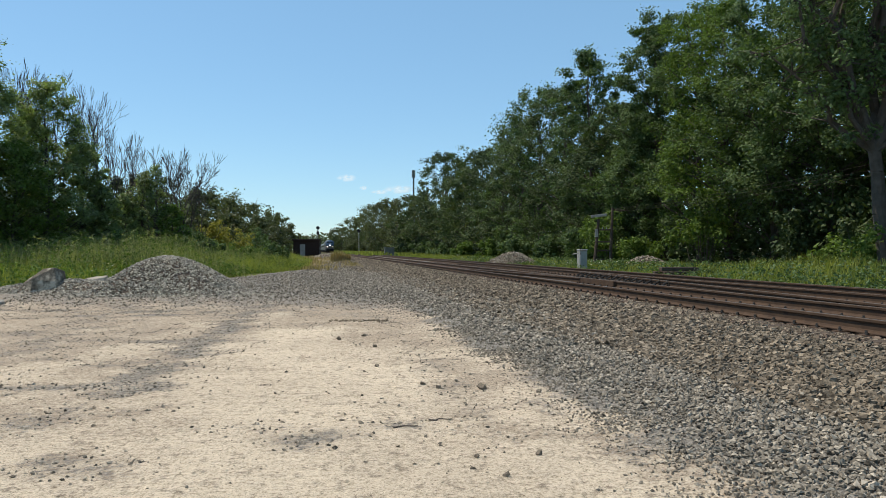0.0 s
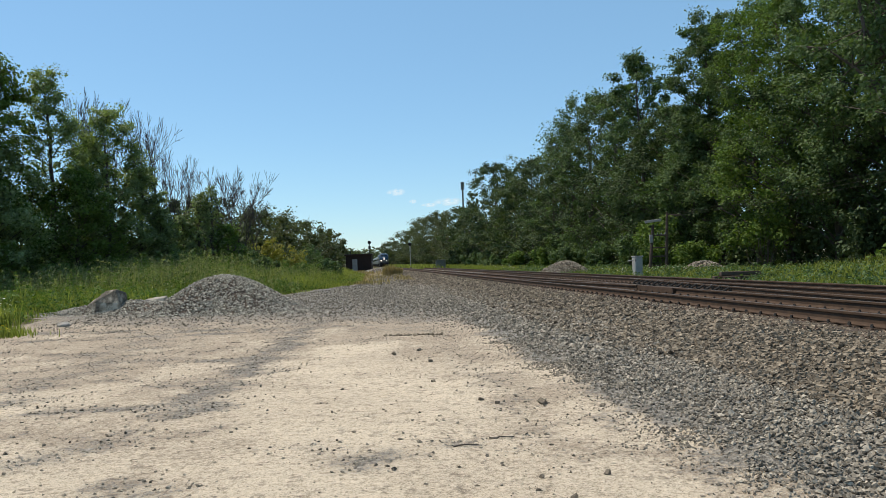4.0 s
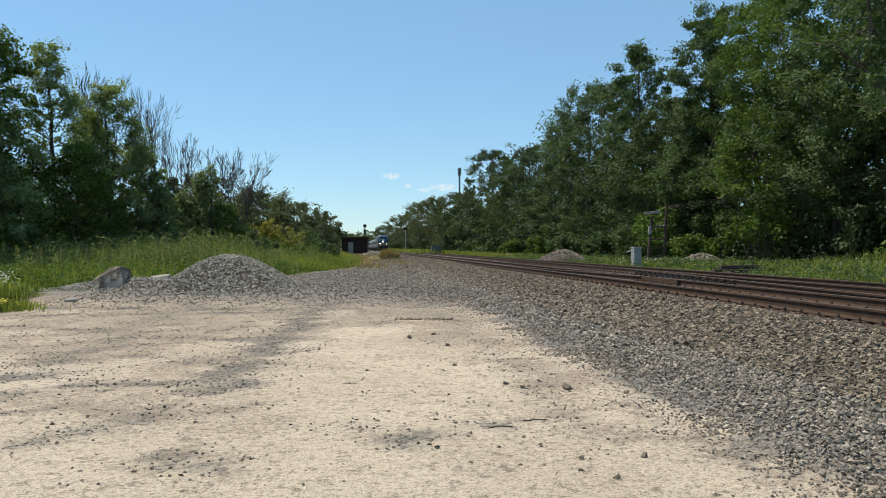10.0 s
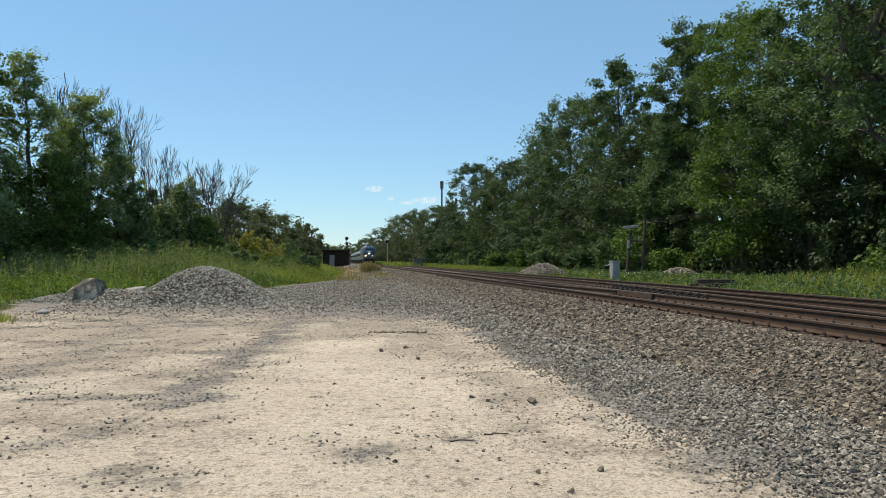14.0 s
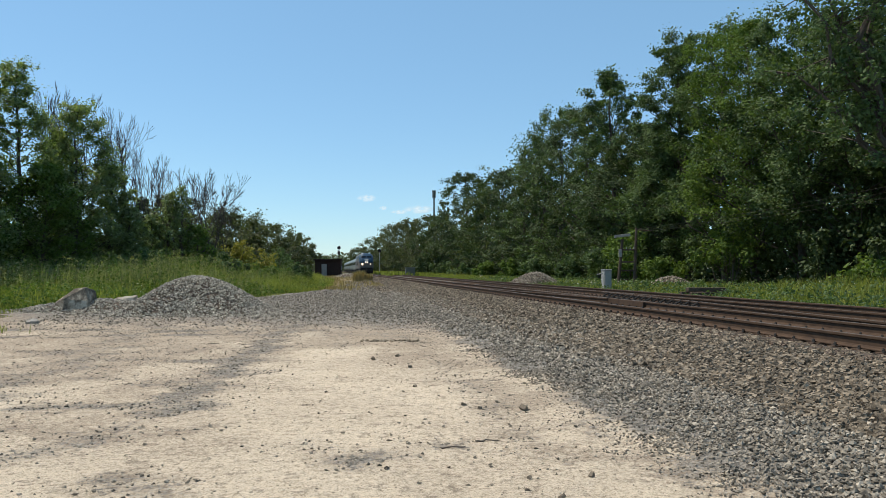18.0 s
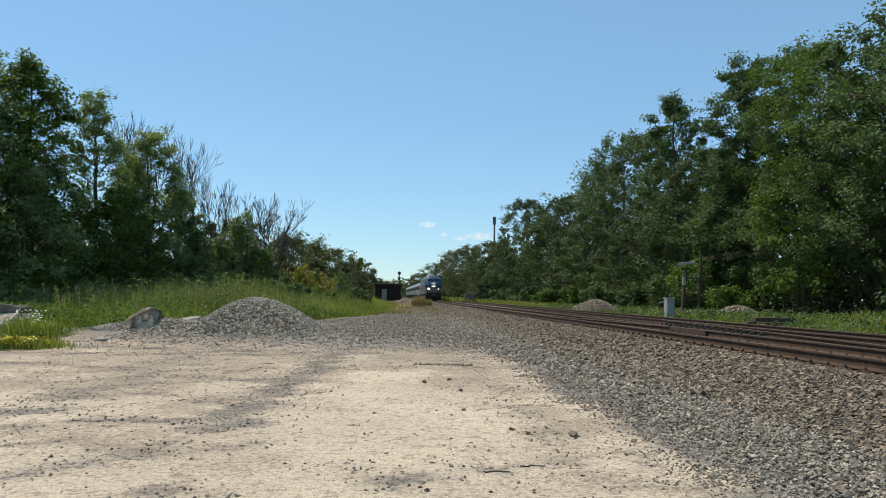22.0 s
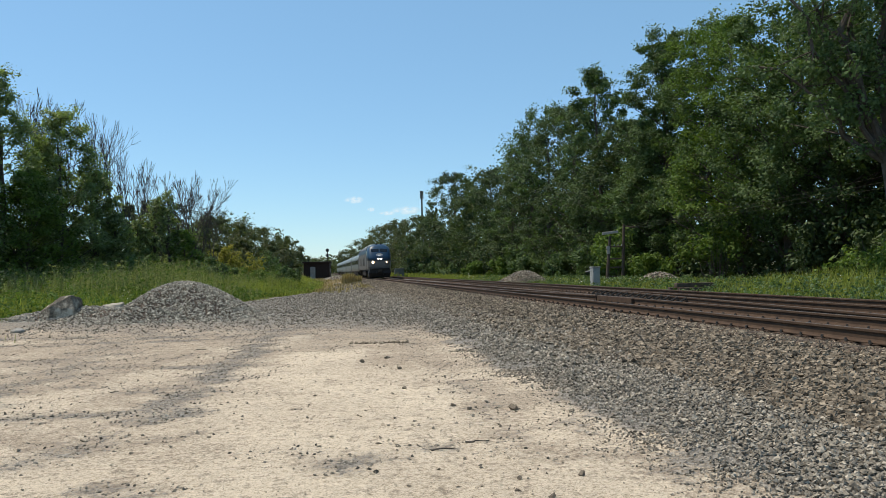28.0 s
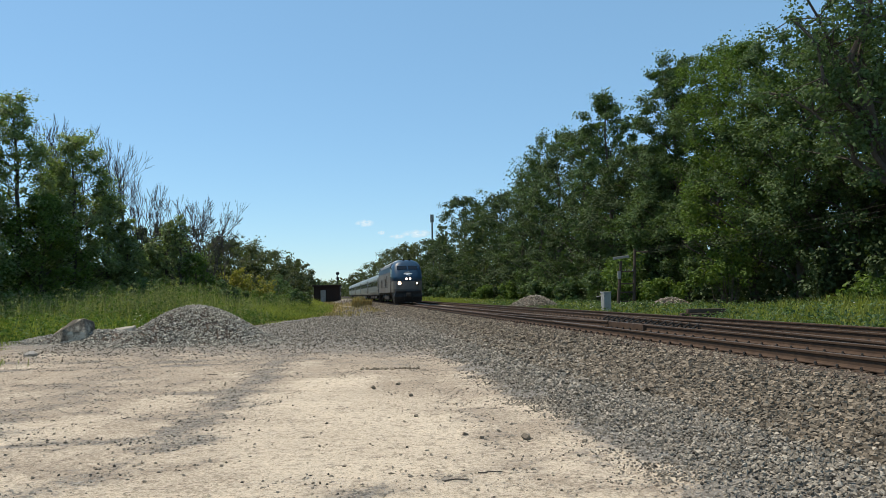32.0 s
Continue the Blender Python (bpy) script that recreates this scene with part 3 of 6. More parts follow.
def build_ballast():
    def lay(name, n, s0, s1, o0, o1, size, mat, power=1.0, label="", shards=True):
        x, y, s, o = scatter(n, s0, s1, o0, o1, power)
        sz = size * (0.55 + 0.8 * rng.random(n))
        keep = np.ones(n, bool)
        for r in (A1, A2, C1, C2):
            keep &= np.abs(o - r) > 0.09
        edge = 3.02 + 0.35 * lumps(x, y, 11, 3.0) + 0.3 * lumps(x, y, 12, 0.9) - 0.28 * rng.exponential(1.0, n)
        keep &= ((o > edge) | (s > 18 + 14 * rng.random(n))) & ((o > 1.5) | (x > left_edge(y) + 0.3) & (rng.random(n) < 0.55 + 0.45 * smooth(o, -4, 1)))
        if s0 > 10:
            keep &= s > s0 + 7 * rng.random(n)
        if o0 < 0:
            keep &= rng.random(n) > smooth(o, 0.8, 3.0) * 0.9
        elif o0 < 1.5:
            keep &= (s < 18) | (rng.random(n) < smooth(o, 0.7, 3.2))
        sz = sz * (0.45 + 0.55 * np.maximum(smooth(o, 2.1, 3.5), smooth(s, 19, 32)))
        x, y, sz, o = x[keep], y[keep], sz[keep], o[keep]
        top = (o > A1 - 0.6) & (o < C2 + 0.6)
        z = ground_z(x, y) + sz * np.where(top, 0.1, 0.05 + 0.55 * rng.random(len(x)))
        return tagged(stones(name, np.stack([x, y, z], -1), sz, mat, flat=0.75 if shards else 0.6, shards=shards), label, "gravel", kind="stuff")
    lay("ballast", 16000, -8, 1.5, 0.9, 6.95, 0.052, M_BALLAST, label="brown-grey angular ballast stones beside the viewer", shards=False)
    lay("ballast", 4000, -8, 6, 6.9, 13.4, 0.09, M_BALLAST_DUSTY, label="rust-dusted ballast stones between the near rails")
    lay("ballast", 56000, 1.5, 16, 0.9, 4.6, 0.035, M_BALLAST_GREY, label="grey angular ballast stones at the foot of the slope")
    lay("ballast", 38000, 1.5, 16, 4.2, 6.95, 0.050, M_BALLAST, label="brown-grey angular ballast stones sloping up to the track", shards=False)
    lay("ballast", 27000, 11, 48, 0.9, 4.8, 0.060, M_BALLAST_GREY, 1.2, label="grey angular ballast stones at the foot of the slope")
    lay("ballast", 25000, 11, 72, 3.9, 6.95, 0.070, M_BALLAST, 1.3, label="brown-grey angular ballast stones sloping up to the track")
    lay("ballast", 13000, 6, 48, 6.9, 13.4, 0.080, M_BALLAST_DUSTY, 1.2, label="rust-dusted ballast stones between the rails")
    lay("ballast", 40000, 19, 80, -10, 3.0, 0.058, M_BALLAST_GREY, 1.4, label="pale grey ballast spread beside the line")
    lay("ballast", 9000, 1.5, 44, 6.25, 6.97, 0.050, M_BALLAST_DUSTY, 1.2, label="rust-browned ballast stones at the tie ends")
    lay("ballast", 11000, 42, 96, 0.5, 4.6, 0.075, M_BALLAST_GREY, label="grey ballast stones where the access track narrows")
    lay("ballast", 10000, 50, 130, 3.2, 7.0, 0.11, M_BALLAST, 1.2, label="coarse brown-grey ballast further along the line")
    n = 90000
    x = -22 + 28 * rng.random(n)
    y = 13 + 36 * rng.random(n) ** 1.3
    keep = (lumps(x, y, 42, 1.1) + 0.5 * rng.standard_normal(n) > 0.1) & (x > left_edge(y) - 0.3) & (x * CT + y * ST < 2.8) & (y + 0.25 * x > 15 + 4 * lumps(x, y, 41, 4.0) + 9 * rng.random(n) ** 2)
    x, y = x[keep], y[keep]
    sz = 0.012 + 0.028 * rng.random(len(x)) ** 4
    tagged(stones("loose_gravel", np.stack([x, y, ground_z(x, y) + 0.001], -1), sz, M_PEBBLE), "loose grey gravel thinly spread over the dirt lot", "gravel", kind="stuff")
    n = 60000
    x, y = -12 + 16 * rng.random(n), 2.2 + 22 * rng.random(n) ** 1.3
    keep = (x * CT + y * ST < 2.7) & (rng.random(n) < 0.006 + 0.9 * grit(x, y) ** 1.2)
    x, y = x[keep], y[keep]
    sz = 0.014 + 0.024 * rng.random(len(x)) ** 2
    tagged(stones("fine_gravel", np.stack([x, y, ground_z(x, y) + sz * 0.1], -1), sz, M_BALLAST_GREY), "fine grey gravel worn into wheel lines on the dirt", "gravel", kind="stuff")
    n = 14000
    x, y = -11 + 15 * rng.random(n), 2.2 + 18 * rng.random(n) ** 1.5
    keep = (x * CT + y * ST < 2.7) & (lumps(x, y, 51, 1.6) + 0.8 * rng.standard_normal(n) > -0.2)
    x, y = x[keep], y[keep]
    sz = 0.010 + 0.024 * rng.random(len(x)) ** 3
    tagged(stones("dirt_clods", np.stack([x, y, ground_z(x, y) + sz * 0.02], -1), sz, M_CLOD, flat=0.6), "small clods and crumbs of pale dry dirt", "dirt", kind="stuff")
    n = 17000
    x, y = -13 + 17 * rng.random(n), 2.5 + 23 * rng.random(n) ** 1.2
    keep = (x * CT + y * ST < 2.7) & (lumps(x, y, 61, 1.7) + 0.6 * lumps(x, y, 62, 0.5) + 0.5 * rng.standard_normal(n) > 0.6)
    x, y = x[keep], y[keep]
    sz = 0.008 + 0.034 * rng.random(len(x)) ** 6
    tagged(stones("pebbles", np.stack([x, y, ground_z(x, y) + sz * 0.2], -1), sz, M_DARKPEBBLE, flat=0.6), "scattered dark and tan stones on the dirt", "pebbles", kind="stuff")
    n = 70
    x = -2.5 + 1.35 * rng.random(n)
    y = 18.3 + 0.09 * rng.standard_normal(n)
    sz = 0.05 * (0.6 + rng.random(n))
    tagged(stones("stone_row", np.stack([x, y, ground_z(x, y) + sz * 0.2], -1), sz, M_PEBBLE), "short row of dark stones scraped up on the dirt", "gravel", kind="stuff")
    # the few larger stones that lie alone on the dirt, and two sticks
    for i, (px, py, size) in enumerate(((0.449, 9.317, 0.085), (0.74, 6.30, 0.048), (-1.83, 14.5, 0.10), (-0.05, 9.45, 0.06), (-0.24, 9.7, 0.06), (0.26, 6.25, 0.04), (-1.1, 13.3, 0.06), (-1.45, 15.1, 0.07), (-0.9, 11.2, 0.05), (1.05, 9.0, 0.05))):
        st = stones("stone", np.array([(0.0, 0.0, 0.0)]), np.array([size]), M_DARKPEBBLE, shards=False)
        st.matrix_basis = pose(px, py, float(ground_z(px, py)) + size * 0.22)
        tagged(st, "lone fist-sized dark stone on pale dirt", "stone", "lone stones")
    for px, py, a in ((-0.33, 7.32, 15), (-5.6, 17.5, -8), (-0.02, 7.55, 4)):
        bm = bmesh.new()
        branch(bm, (-0.11, 0, 0.008), (0.11, 0, 0.012), 0.008, 0.005, random.Random(int(px * 100)), 5, 0.09, 4)
        st = part("stick", bm, M_BARK)
        st.matrix_basis = pose(px, py, float(ground_z(px, py)), 0, 0, a)
        tagged(st, "short dry brown stick lying on the dirt", "stick", "sticks")


build_ballast()


def gravel_pile(cx, cy, rx, ry, h, n, size, label, mat=M_PILE):
    base = float(ground_z(cx, cy))
    e = empty("gravel_pile", pose(cx, cy, base), label, "gravel pile", "gravel piles")
    k, rings = 40, 12
    v, f = [(0, 0, h)], []
    def profile(t, a):
        w = 1 + 0.10 * math.sin(3 * a + cx) + 0.06 * math.sin(5 * a)
        return h * (0.5 + 0.5 * math.cos(math.pi * min(1, t))) ** 0.8, w
    for i in range(1, rings + 1):
        for j in range(k):
            a, t = j * 6.2832 / k, i / rings
            z, w = profile(t, a)
            v.append((rx * t * w * math.cos(a), ry * t * w * math.sin(a), z - 0.06))
    for j in range(k):
        f.append((0, 1 + j, 1 + (j + 1) % k))
        for i in range(rings - 1):
            p = 1 + i * k
            f.append((p + j, p + k + j, p + k + (j + 1) % k, p + (j + 1) % k))
    raw("mound", v, f, M_BALLAST_DUSTY, e, smooth=True)["kind"] = "stuff"
    a, t = rng.random(n) * 6.2832, rng.random(n) ** 0.5 * 1.08
    w = 1 + 0.10 * np.sin(3 * a + cx) + 0.06 * np.sin(5 * a)
    z = h * (0.5 + 0.5 * np.cos(np.pi * np.minimum(1, t))) ** 0.8
    st = stones("loose_stone", np.stack([rx * t * w * np.cos(a), ry * t * w * np.sin(a), z - 0.03], -1), size * (0.6 + 0.8 * rng.random(n)), mat, e)
    st["kind"] = "stuff"
    return e


gravel_pile(-10.15, 30.4, 3.3, 2.3, 1.40, 11000, 0.066, "low heap of grey crushed stone at the lot's edge")
gravel_pile(-14.4, 31.9, 4.0, 1.4, 0.50, 5000, 0.07, "spread tail of grey crushed stone beside a boulder")
gravel_pile(5.7, 67.5, 2.7, 2.0, 1.2, 4500, 0.10, "grey stone heap beyond the tracks", M_BALLAST_GREY)
gravel_pile(13.5, 55.0, 2.3, 1.6, 0.95, 3500, 0.10, "half overgrown grey stone heap beyond the tracks", M_BALLAST_GREY)
gravel_pile(-17.2, 122.0, 3.2, 2.6, 0.6, 700, 0.16, "low grey stone heap beside the brick hut")


# ---- rocks ----
def rock(name, at, size, seed, mat, label, cuts=7, turn=0.0):
    r = random.Random(seed)
    bm = bmesh.new()
    bmesh.ops.create_icosphere(bm, subdivisions=4, radius=1)
    for i in range(cuts):
        d = Vector((r.uniform(-1, 1), r.uniform(-1, 1), r.uniform(-0.4, 1))).normalized()
        lim = r.uniform(0.55, 0.8)
        for v in bm.verts:
            q = v.co.dot(d)
            if q > lim:
                v.co -= d * (q - lim) * 0.95
    for v in bm.verts:
        v.co += v.co.normalized() * (0.05 * noise.noise(v.co * 3 + Vector((seed, 0, 0))) + 0.025 * noise.noise(v.co * 9))
        v.co = Vector((v.co.x * size[0], v.co.y * size[1], v.co.z * size[2]))
    ob = part(name, bm, mat)
    ob.matrix_basis = pose(at[0], at[1], at[2], 0, 0, turn)
    return tagged(ob, label, "boulder")


def hewn_mesh(pts, seed):
    """An angular block: the hull of its corners, with worn, pitted faces."""
    bm = bmesh.new()
    for q in pts:
        bm.verts.new(q)
    r = bmesh.ops.convex_hull(bm, input=bm.verts[:])
    bmesh.ops.delete(bm, geom=[v for v in bm.verts if not v.link_faces], context="VERTS")
    bmesh.ops.bevel(bm, geom=bm.edges[:], offset=0.02, segments=1, affect="EDGES")
    bmesh.ops.triangulate(bm, faces=bm.faces[:])
    for k in range(3):
        bmesh.ops.subdivide_edges(bm, edges=[e for e in bm.edges if e.calc_length() > 0.14], cuts=1)
        bmesh.ops.triangulate(bm, faces=bm.faces[:])
    for v in bm.verts:
        v.co += Vector((noise.noise(v.co * 2.5 + Vector((seed, 0, 0))), noise.noise(v.co * 2.5 + Vector((0, seed, 0))), noise.noise(v.co * 2.5 + Vector((0, 0, seed))))) * 0.014
        v.co += v.co.normalized() * 0.018 * noise.noise(v.co * 9)
    return bm


def hewn(name, at, pts, seed, mat, label, turn=0.0):
    ob = part(name, hewn_mesh(pts, seed), mat)
    ob.matrix_basis = pose(*at, 0, 0, turn)
    return tagged(ob, label, "boulder")


hewn("boulder", (-15.2, 31.5, -0.04), [(-0.74, -0.15, -0.1), (-0.28, -0.52, -0.1), (0.60, -0.46, -0.1), (0.70, 0.4, -0.1), (-0.6, 0.5, -0.1), (-0.76, -0.16, 0.40), (-0.20, -0.52, 0.58), (0.04, -0.14, 0.96),
     (0.44, -0.18, 1.00), (0.64, -0.40, 0.44), (0.58, 0.35, 0.85), (-0.5, 0.40, 0.72)], 5, M_ROCK,
     "large angular grey-brown boulder at the weeds' edge")
hewn("boulder", (-14.0, 33.0, 0.30), [(-0.5, -0.2, -0.1), (-0.55, -0.1, 0.10), (-0.2, -0.35, 0.12), (0.3, -0.2, 0.2), (0.5, 0.0, 0.22), (0.45, -0.3, -0.1), (0.0, -0.5, -0.1), (0.4, 0.4, 0.3), (-0.4, 0.4, 0.18), (0.5, 0.4, -0.1), (-0.45, 0.4, -0.1)], 8, M_PALESTONE,
     "flat pale stone slab beside the gravel heap")


# ---- trees ----
def leaf_cards(centres, spread, per, size, up=0.3):
    """Leaves as small bent diamonds round the given twig ends."""
    n = len(centres) * per
    c = np.repeat(centres, per, 0)
    d = rng.standard_normal((n, 3))
    d /= np.linalg.norm(d, axis=1)[:, None] + 1e-6
    c = c + d * (spread[:, None] if np.ndim(spread) == 0 else np.repeat(spread, per))[:, None] * (rng.random((n, 1)) ** 0.36) if np.ndim(spread) else c + d * spread * rng.random((n, 1)) ** 0.5
    nrm = 0.55 * rng.standard_normal((n, 3)) + d + np.array([0, 0, up * 1.5])
    nrm /= np.linalg.norm(nrm, axis=1)[:, None]
    t = np.cross(nrm, rng.standard_normal((n, 3)))
    t /= np.linalg.norm(t, axis=1)[:, None] + 1e-6
    b = np.cross(nrm, t)
    s = size * (0.6 + 0.8 * rng.random((n, 1)))
    v = np.stack([c - t * s * 0.5, c + b * s * 0.32 - nrm * s * 0.08, c + t * s * 0.5, c - b * s * 0.32 - nrm * s * 0.08], 1)
    f = np.arange(n * 4).reshape(n, 4)
    return v.reshape(-1, 3), f


def leaf_sprays(a, b, per, spread, size, seed):
    """Leaves strung along twigs from a to b: most lie flat to the light, all a little bent."""
    g = np.random.default_rng(seed)
    n = len(a) * per
    t = np.repeat(g.random(len(a)), per) * 0.15 + g.random(n) ** 0.7
    c = np.repeat(a, per, 0) + np.repeat(b - a, per, 0) * t[:, None] + g.standard_normal((n, 3)) * np.repeat(spread, per)[:, None] * np.array([1, 1, 0.72])
    out = np.repeat(b - a, per, 0)
    out /= np.linalg.norm(out, axis=1)[:, None] + 1e-6
    nrm = 0.52 * g.standard_normal((n, 3)) + 0.55 * out + np.array([0, 0, 0.60])
    nrm /= np.linalg.norm(nrm, axis=1)[:, None] + 1e-6
    u = np.cross(nrm, g.standard_normal((n, 3)))
    u /= np.linalg.norm(u, axis=1)[:, None] + 1e-6
    w = np.cross(nrm, u)
    q = size * (0.55 + 0.9 * g.random((n, 1)))
    v = np.stack([c - u * q * 0.5, c + w * q * 0.34 - nrm * q * 0.1, c + u * q * 0.5, c - w * q * 0.34 - nrm * q * 0.1], 1)
    return v.reshape(-1, 3), np.arange(n * 4).reshape(n, 4)


def tree(x, y, h, rad, seed, mat, label, leaf=0.30, count=5200, low=0.12, lobes=16, pointed=0.0):
    """Trunk, limbs and twigs; the twigs carry sprays of leaves. The outline swells and shrinks with height and side."""
    r = random.Random(seed)
    e = empty("tree", pose(x, y, float(ground_z(x, y)) - 0.05), label, "tree", "woodland trees")
    bm = bmesh.new()
    tr = 0.013 * h + 0.05
    lean = Vector((r.uniform(-0.04, 0.04) * h, r.uniform(-0.04, 0.04) * h, 0))
    branch(bm, (0, 0, 0), lean + Vector((0, 0, h * 0.93)), tr, tr * 0.12, r, 8, 0.018, 7)
    swell = [(r.uniform(0, 6.28), r.uniform(0, 6.28), r.uniform(1.5, 4.5)) for i in range(4)]
    ta, tb, wide = [], [], []
    for i in range(lobes):
        t = (i + r.random()) / lobes                      # 0 at the lowest limb, 1 at the top
        full = math.sqrt(max(0.0, 1 - (2 * t - 0.86) ** 2 / 1.35)) if t < 0.93 else 0.30
        cone = 1.08 - 0.98 * t
        ring = (1 - pointed) * full + pointed * cone
        a = i * 2.4 + r.uniform(-0.7, 0.7)
        bulge = 1 + 0.19 * sum(math.sin(a * (k % 2 + 1) + p + t * f) * math.cos(q + t * f * 1.7) for k, (p, q, f) in enumerate(swell))
        d = rad * max(0.14, ring) * bulge * r.uniform(0.62, 1.08)
        z = h * (low + (1 - low) * t * 0.97)
        tip = lean * t + Vector((math.cos(a) * d, math.sin(a) * d, min(z, h * 0.985)))
        base = lean * (t * 0.8) + Vector((0, 0, max(h * 0.05, z - d * r.uniform(0.35, 0.95) - 0.02 * h)))
        branch(bm, base, tip, tr * 0.28 * (1.15 - t), 0.02, r, 5, 0.07, 3)
        clump = rad * r.uniform(0.16, 0.34) * (0.75 + 0.25 * ring)
        for k in range(8):
            q = base.lerp(tip, 1.0 if k > 1 else r.uniform(0.3, 0.75))
            s = clump * r.uniform(0.55, 1.2)
            w = Vector((r.gauss(0, 1), r.gauss(0, 1), r.gauss(0.35, 0.55))).normalized() * s + Vector((math.cos(a), math.sin(a), 0)) * s * 0.25
            ta.append(q)
            tb.append(q + w)
            wide.append(0.07 + 0.21 * s)
            if k > 4:
                rod(bm, q, q + w, 0.02, 0.008, 4)
    part("trunk", bm, M_BARK, e)
    ta, tb = np.array([tuple(q) for q in ta]), np.array([tuple(q) for q in tb])
    v, f = leaf_sprays(ta, tb, max(5, int(count / len(ta))), np.array(wide), leaf, seed)
    v[:, 2] = np.clip(v[:, 2], 0.1, h * 1.02)
    quads("crown", v, f, mat, e)
    return e


def forked_tree(x, y, h, seed, mat, label):
    """An old tree with a thick forked trunk and an open crown that lets the sky through."""
    r = random.Random(seed)
    e = empty("tree", pose(x, y, float(ground_z(x, y)) - 0.05), label, "tree", "woodland trees")
    bm = bmesh.new()
    fork = Vector((-0.5, 0, 5.2))
    branch(bm, (0, 0, 0), fork, 0.32, 0.24, r, 10, 0.006, 6)
    ends, sizes = [], []
    for tip, w in (((-2.9, 0.5, 11.5), 0.24), ((-3.6, -0.5, 16.0), 0.22), ((-0.6, 0.4, 15.5), 0.24), ((1.6, -0.3, 13.5), 0.20), ((0.6, 1.2, h - 0.6), 0.2), ((3.2, 0.8, 11.0), 0.16), ((-4.6, 0.8, 9.5), 0.15), ((2.4, -1, 7.5), 0.12), ((-4.3, 0.1, 14.2), 0.14), ((-2.6, 0.6, h - 1.0), 0.16), ((-4.8, -0.4, 12.4), 0.12), ((-1.6, -0.2, h - 0.4), 0.15), ((1.4, 0.5, 16.2), 0.14)):
        tip = Vector(tip)
        lp = branch(bm, fork, tip, w, 0.04, r, 7, 0.06, 6)
        for q in lp[2:]:
            for k in range(5):
                d = Vector((r.gauss(0, 1), r.gauss(0, 1), r.gauss(0.1, 0.8))) * 0.85
                rod(bm, q, q + d, 0.035, 0.01, 4)
                ends.append(q + d)
                sizes.append(r.uniform(0.35, 0.75))
    part("trunk", bm, M_BARK, e)
    v, f = leaf_cards(np.array([tuple(q) for q in ends]), np.array(sizes), 19000 // len(ends), 0.18)
    quads("crown", v, f, mat, e)
    return e


def bare_tree(x, y, h, rad, seed, label):
    """A leafless tree: stems that fork again and again, ending in fine upward twigs."""
    r = random.Random(seed)
    e = empty("dead_tree", pose(x, y, float(ground_z(x, y)) - 0.05), label, "dead tree", "dead trees")
    segs = []
    def grow(p, d, ln, ra, depth):
        bend = Vector((r.gauss(0, 1), r.gauss(0, 1), 0.0)) * 0.09
        m = p + d * ln * 0.5
        q = m + (d + bend).normalized() * ln * 0.5
        segs.append((p, m, ra, ra * 0.82, depth))
        segs.append((m, q, ra * 0.82, ra * 0.66, depth))
        if depth == 5:
            return
        kids = 2 if depth < 3 else 3
        for k in range(kids):
            sp = r.uniform(0.22, 0.55) * (0.75 + 0.16 * rad)
            side = Vector((r.gauss(0, 1), r.gauss(0, 1), r.gauss(0, 0.3))).normalized() * sp
            nd = ((d + bend) + side + Vector((0, 0, 0.06))).normalized()
            grow(q, nd, ln * r.uniform(0.60, 0.90), ra * (0.66 if k == 0 else 0.5), depth + 1)
        if depth in (1, 2, 3) and r.random() < 0.8:
            side = Vector((r.gauss(0, 1), r.gauss(0, 1), 0)).normalized() * 0.75
            grow(m, (d + side).normalized(), ln * r.uniform(0.4, 0.65), ra * 0.42, max(depth + 1, 3))
    for i in range(2 if rad > 3 else 1):
        grow(Vector((r.uniform(-0.3, 0.3), r.uniform(-0.3, 0.3), 0)), Vector((r.gauss(0, 0.06), r.gauss(0, 0.06), 1)).normalized(), h * 0.36, 0.0105 * h, 0)
    top = max(q.z for p, q, *_ in segs)
    out = max(math.hypot(q.x, q.y) for p, q, *_ in segs)
    def fitted(p):
        return Vector((p.x * min(1.0, rad / out * 1.1), p.y * min(1.0, rad / out * 1.1), p.z * h / top))
    bm, tw = bmesh.new(), bmesh.new()
    for p, q, ra, rb, depth in segs:
        rod(bm if depth < 4 else tw, fitted(p), fitted(q), max(ra, 0.014), max(rb, 0.010), 6 if depth < 2 else 4 if depth < 4 else 3)
    part("trunk", bm, M_DEADWOOD, e)
    part("brushwood", tw, M_DEADWOOD, e)["kind"] = "stuff"
    return e


RIGHT_TREES = [(17.8, 66.5, 20.6, 3.4), (18.9, 61.0, 19.6, 4.2), (19.4, 55.6, 18.4, 4.6), (20.2, 50.6, 17.2, 4.6), (21.4, 46.0, 15.6, 3.8),
               (26.5, 36.5, 15.0, 4.6), (27.5, 31.0, 13.5, 4.8), (25, 58, 17, 5.0), (27, 48, 12, 4.5), (28.5, 39, 12, 4.5), (16.9, 67.5, 20.2, 2.4)]
MID_TREES = [(15.5, 83.5, 21.8, 3.6), (17.0, 76.5, 15.2, 4.8), (16.6, 70.0, 12.0, 3.6), (14.1, 91.2, 20.0, 5.0), (12.0, 102.4, 21.6, 6.4), (10.8, 111.6, 19.4, 5.0)]
FAR_TREES = [(8.8, 120.4, 17.0, 5.6), (6.4, 136.4, 18.2, 6.6), (3.8, 152, 16.0, 6), (1.2, 170.5, 22.0, 6.6), (-5.0, 196, 14.5, 5.5), (-10.0, 228, 16.4, 6.8), (-17.2, 272, 18.0, 8),
             (-23, 310, 19, 8), (-29.1, 343, 20.2, 9), (-45.0, 433, 18.5, 9), (-58, 470, 14, 9)]
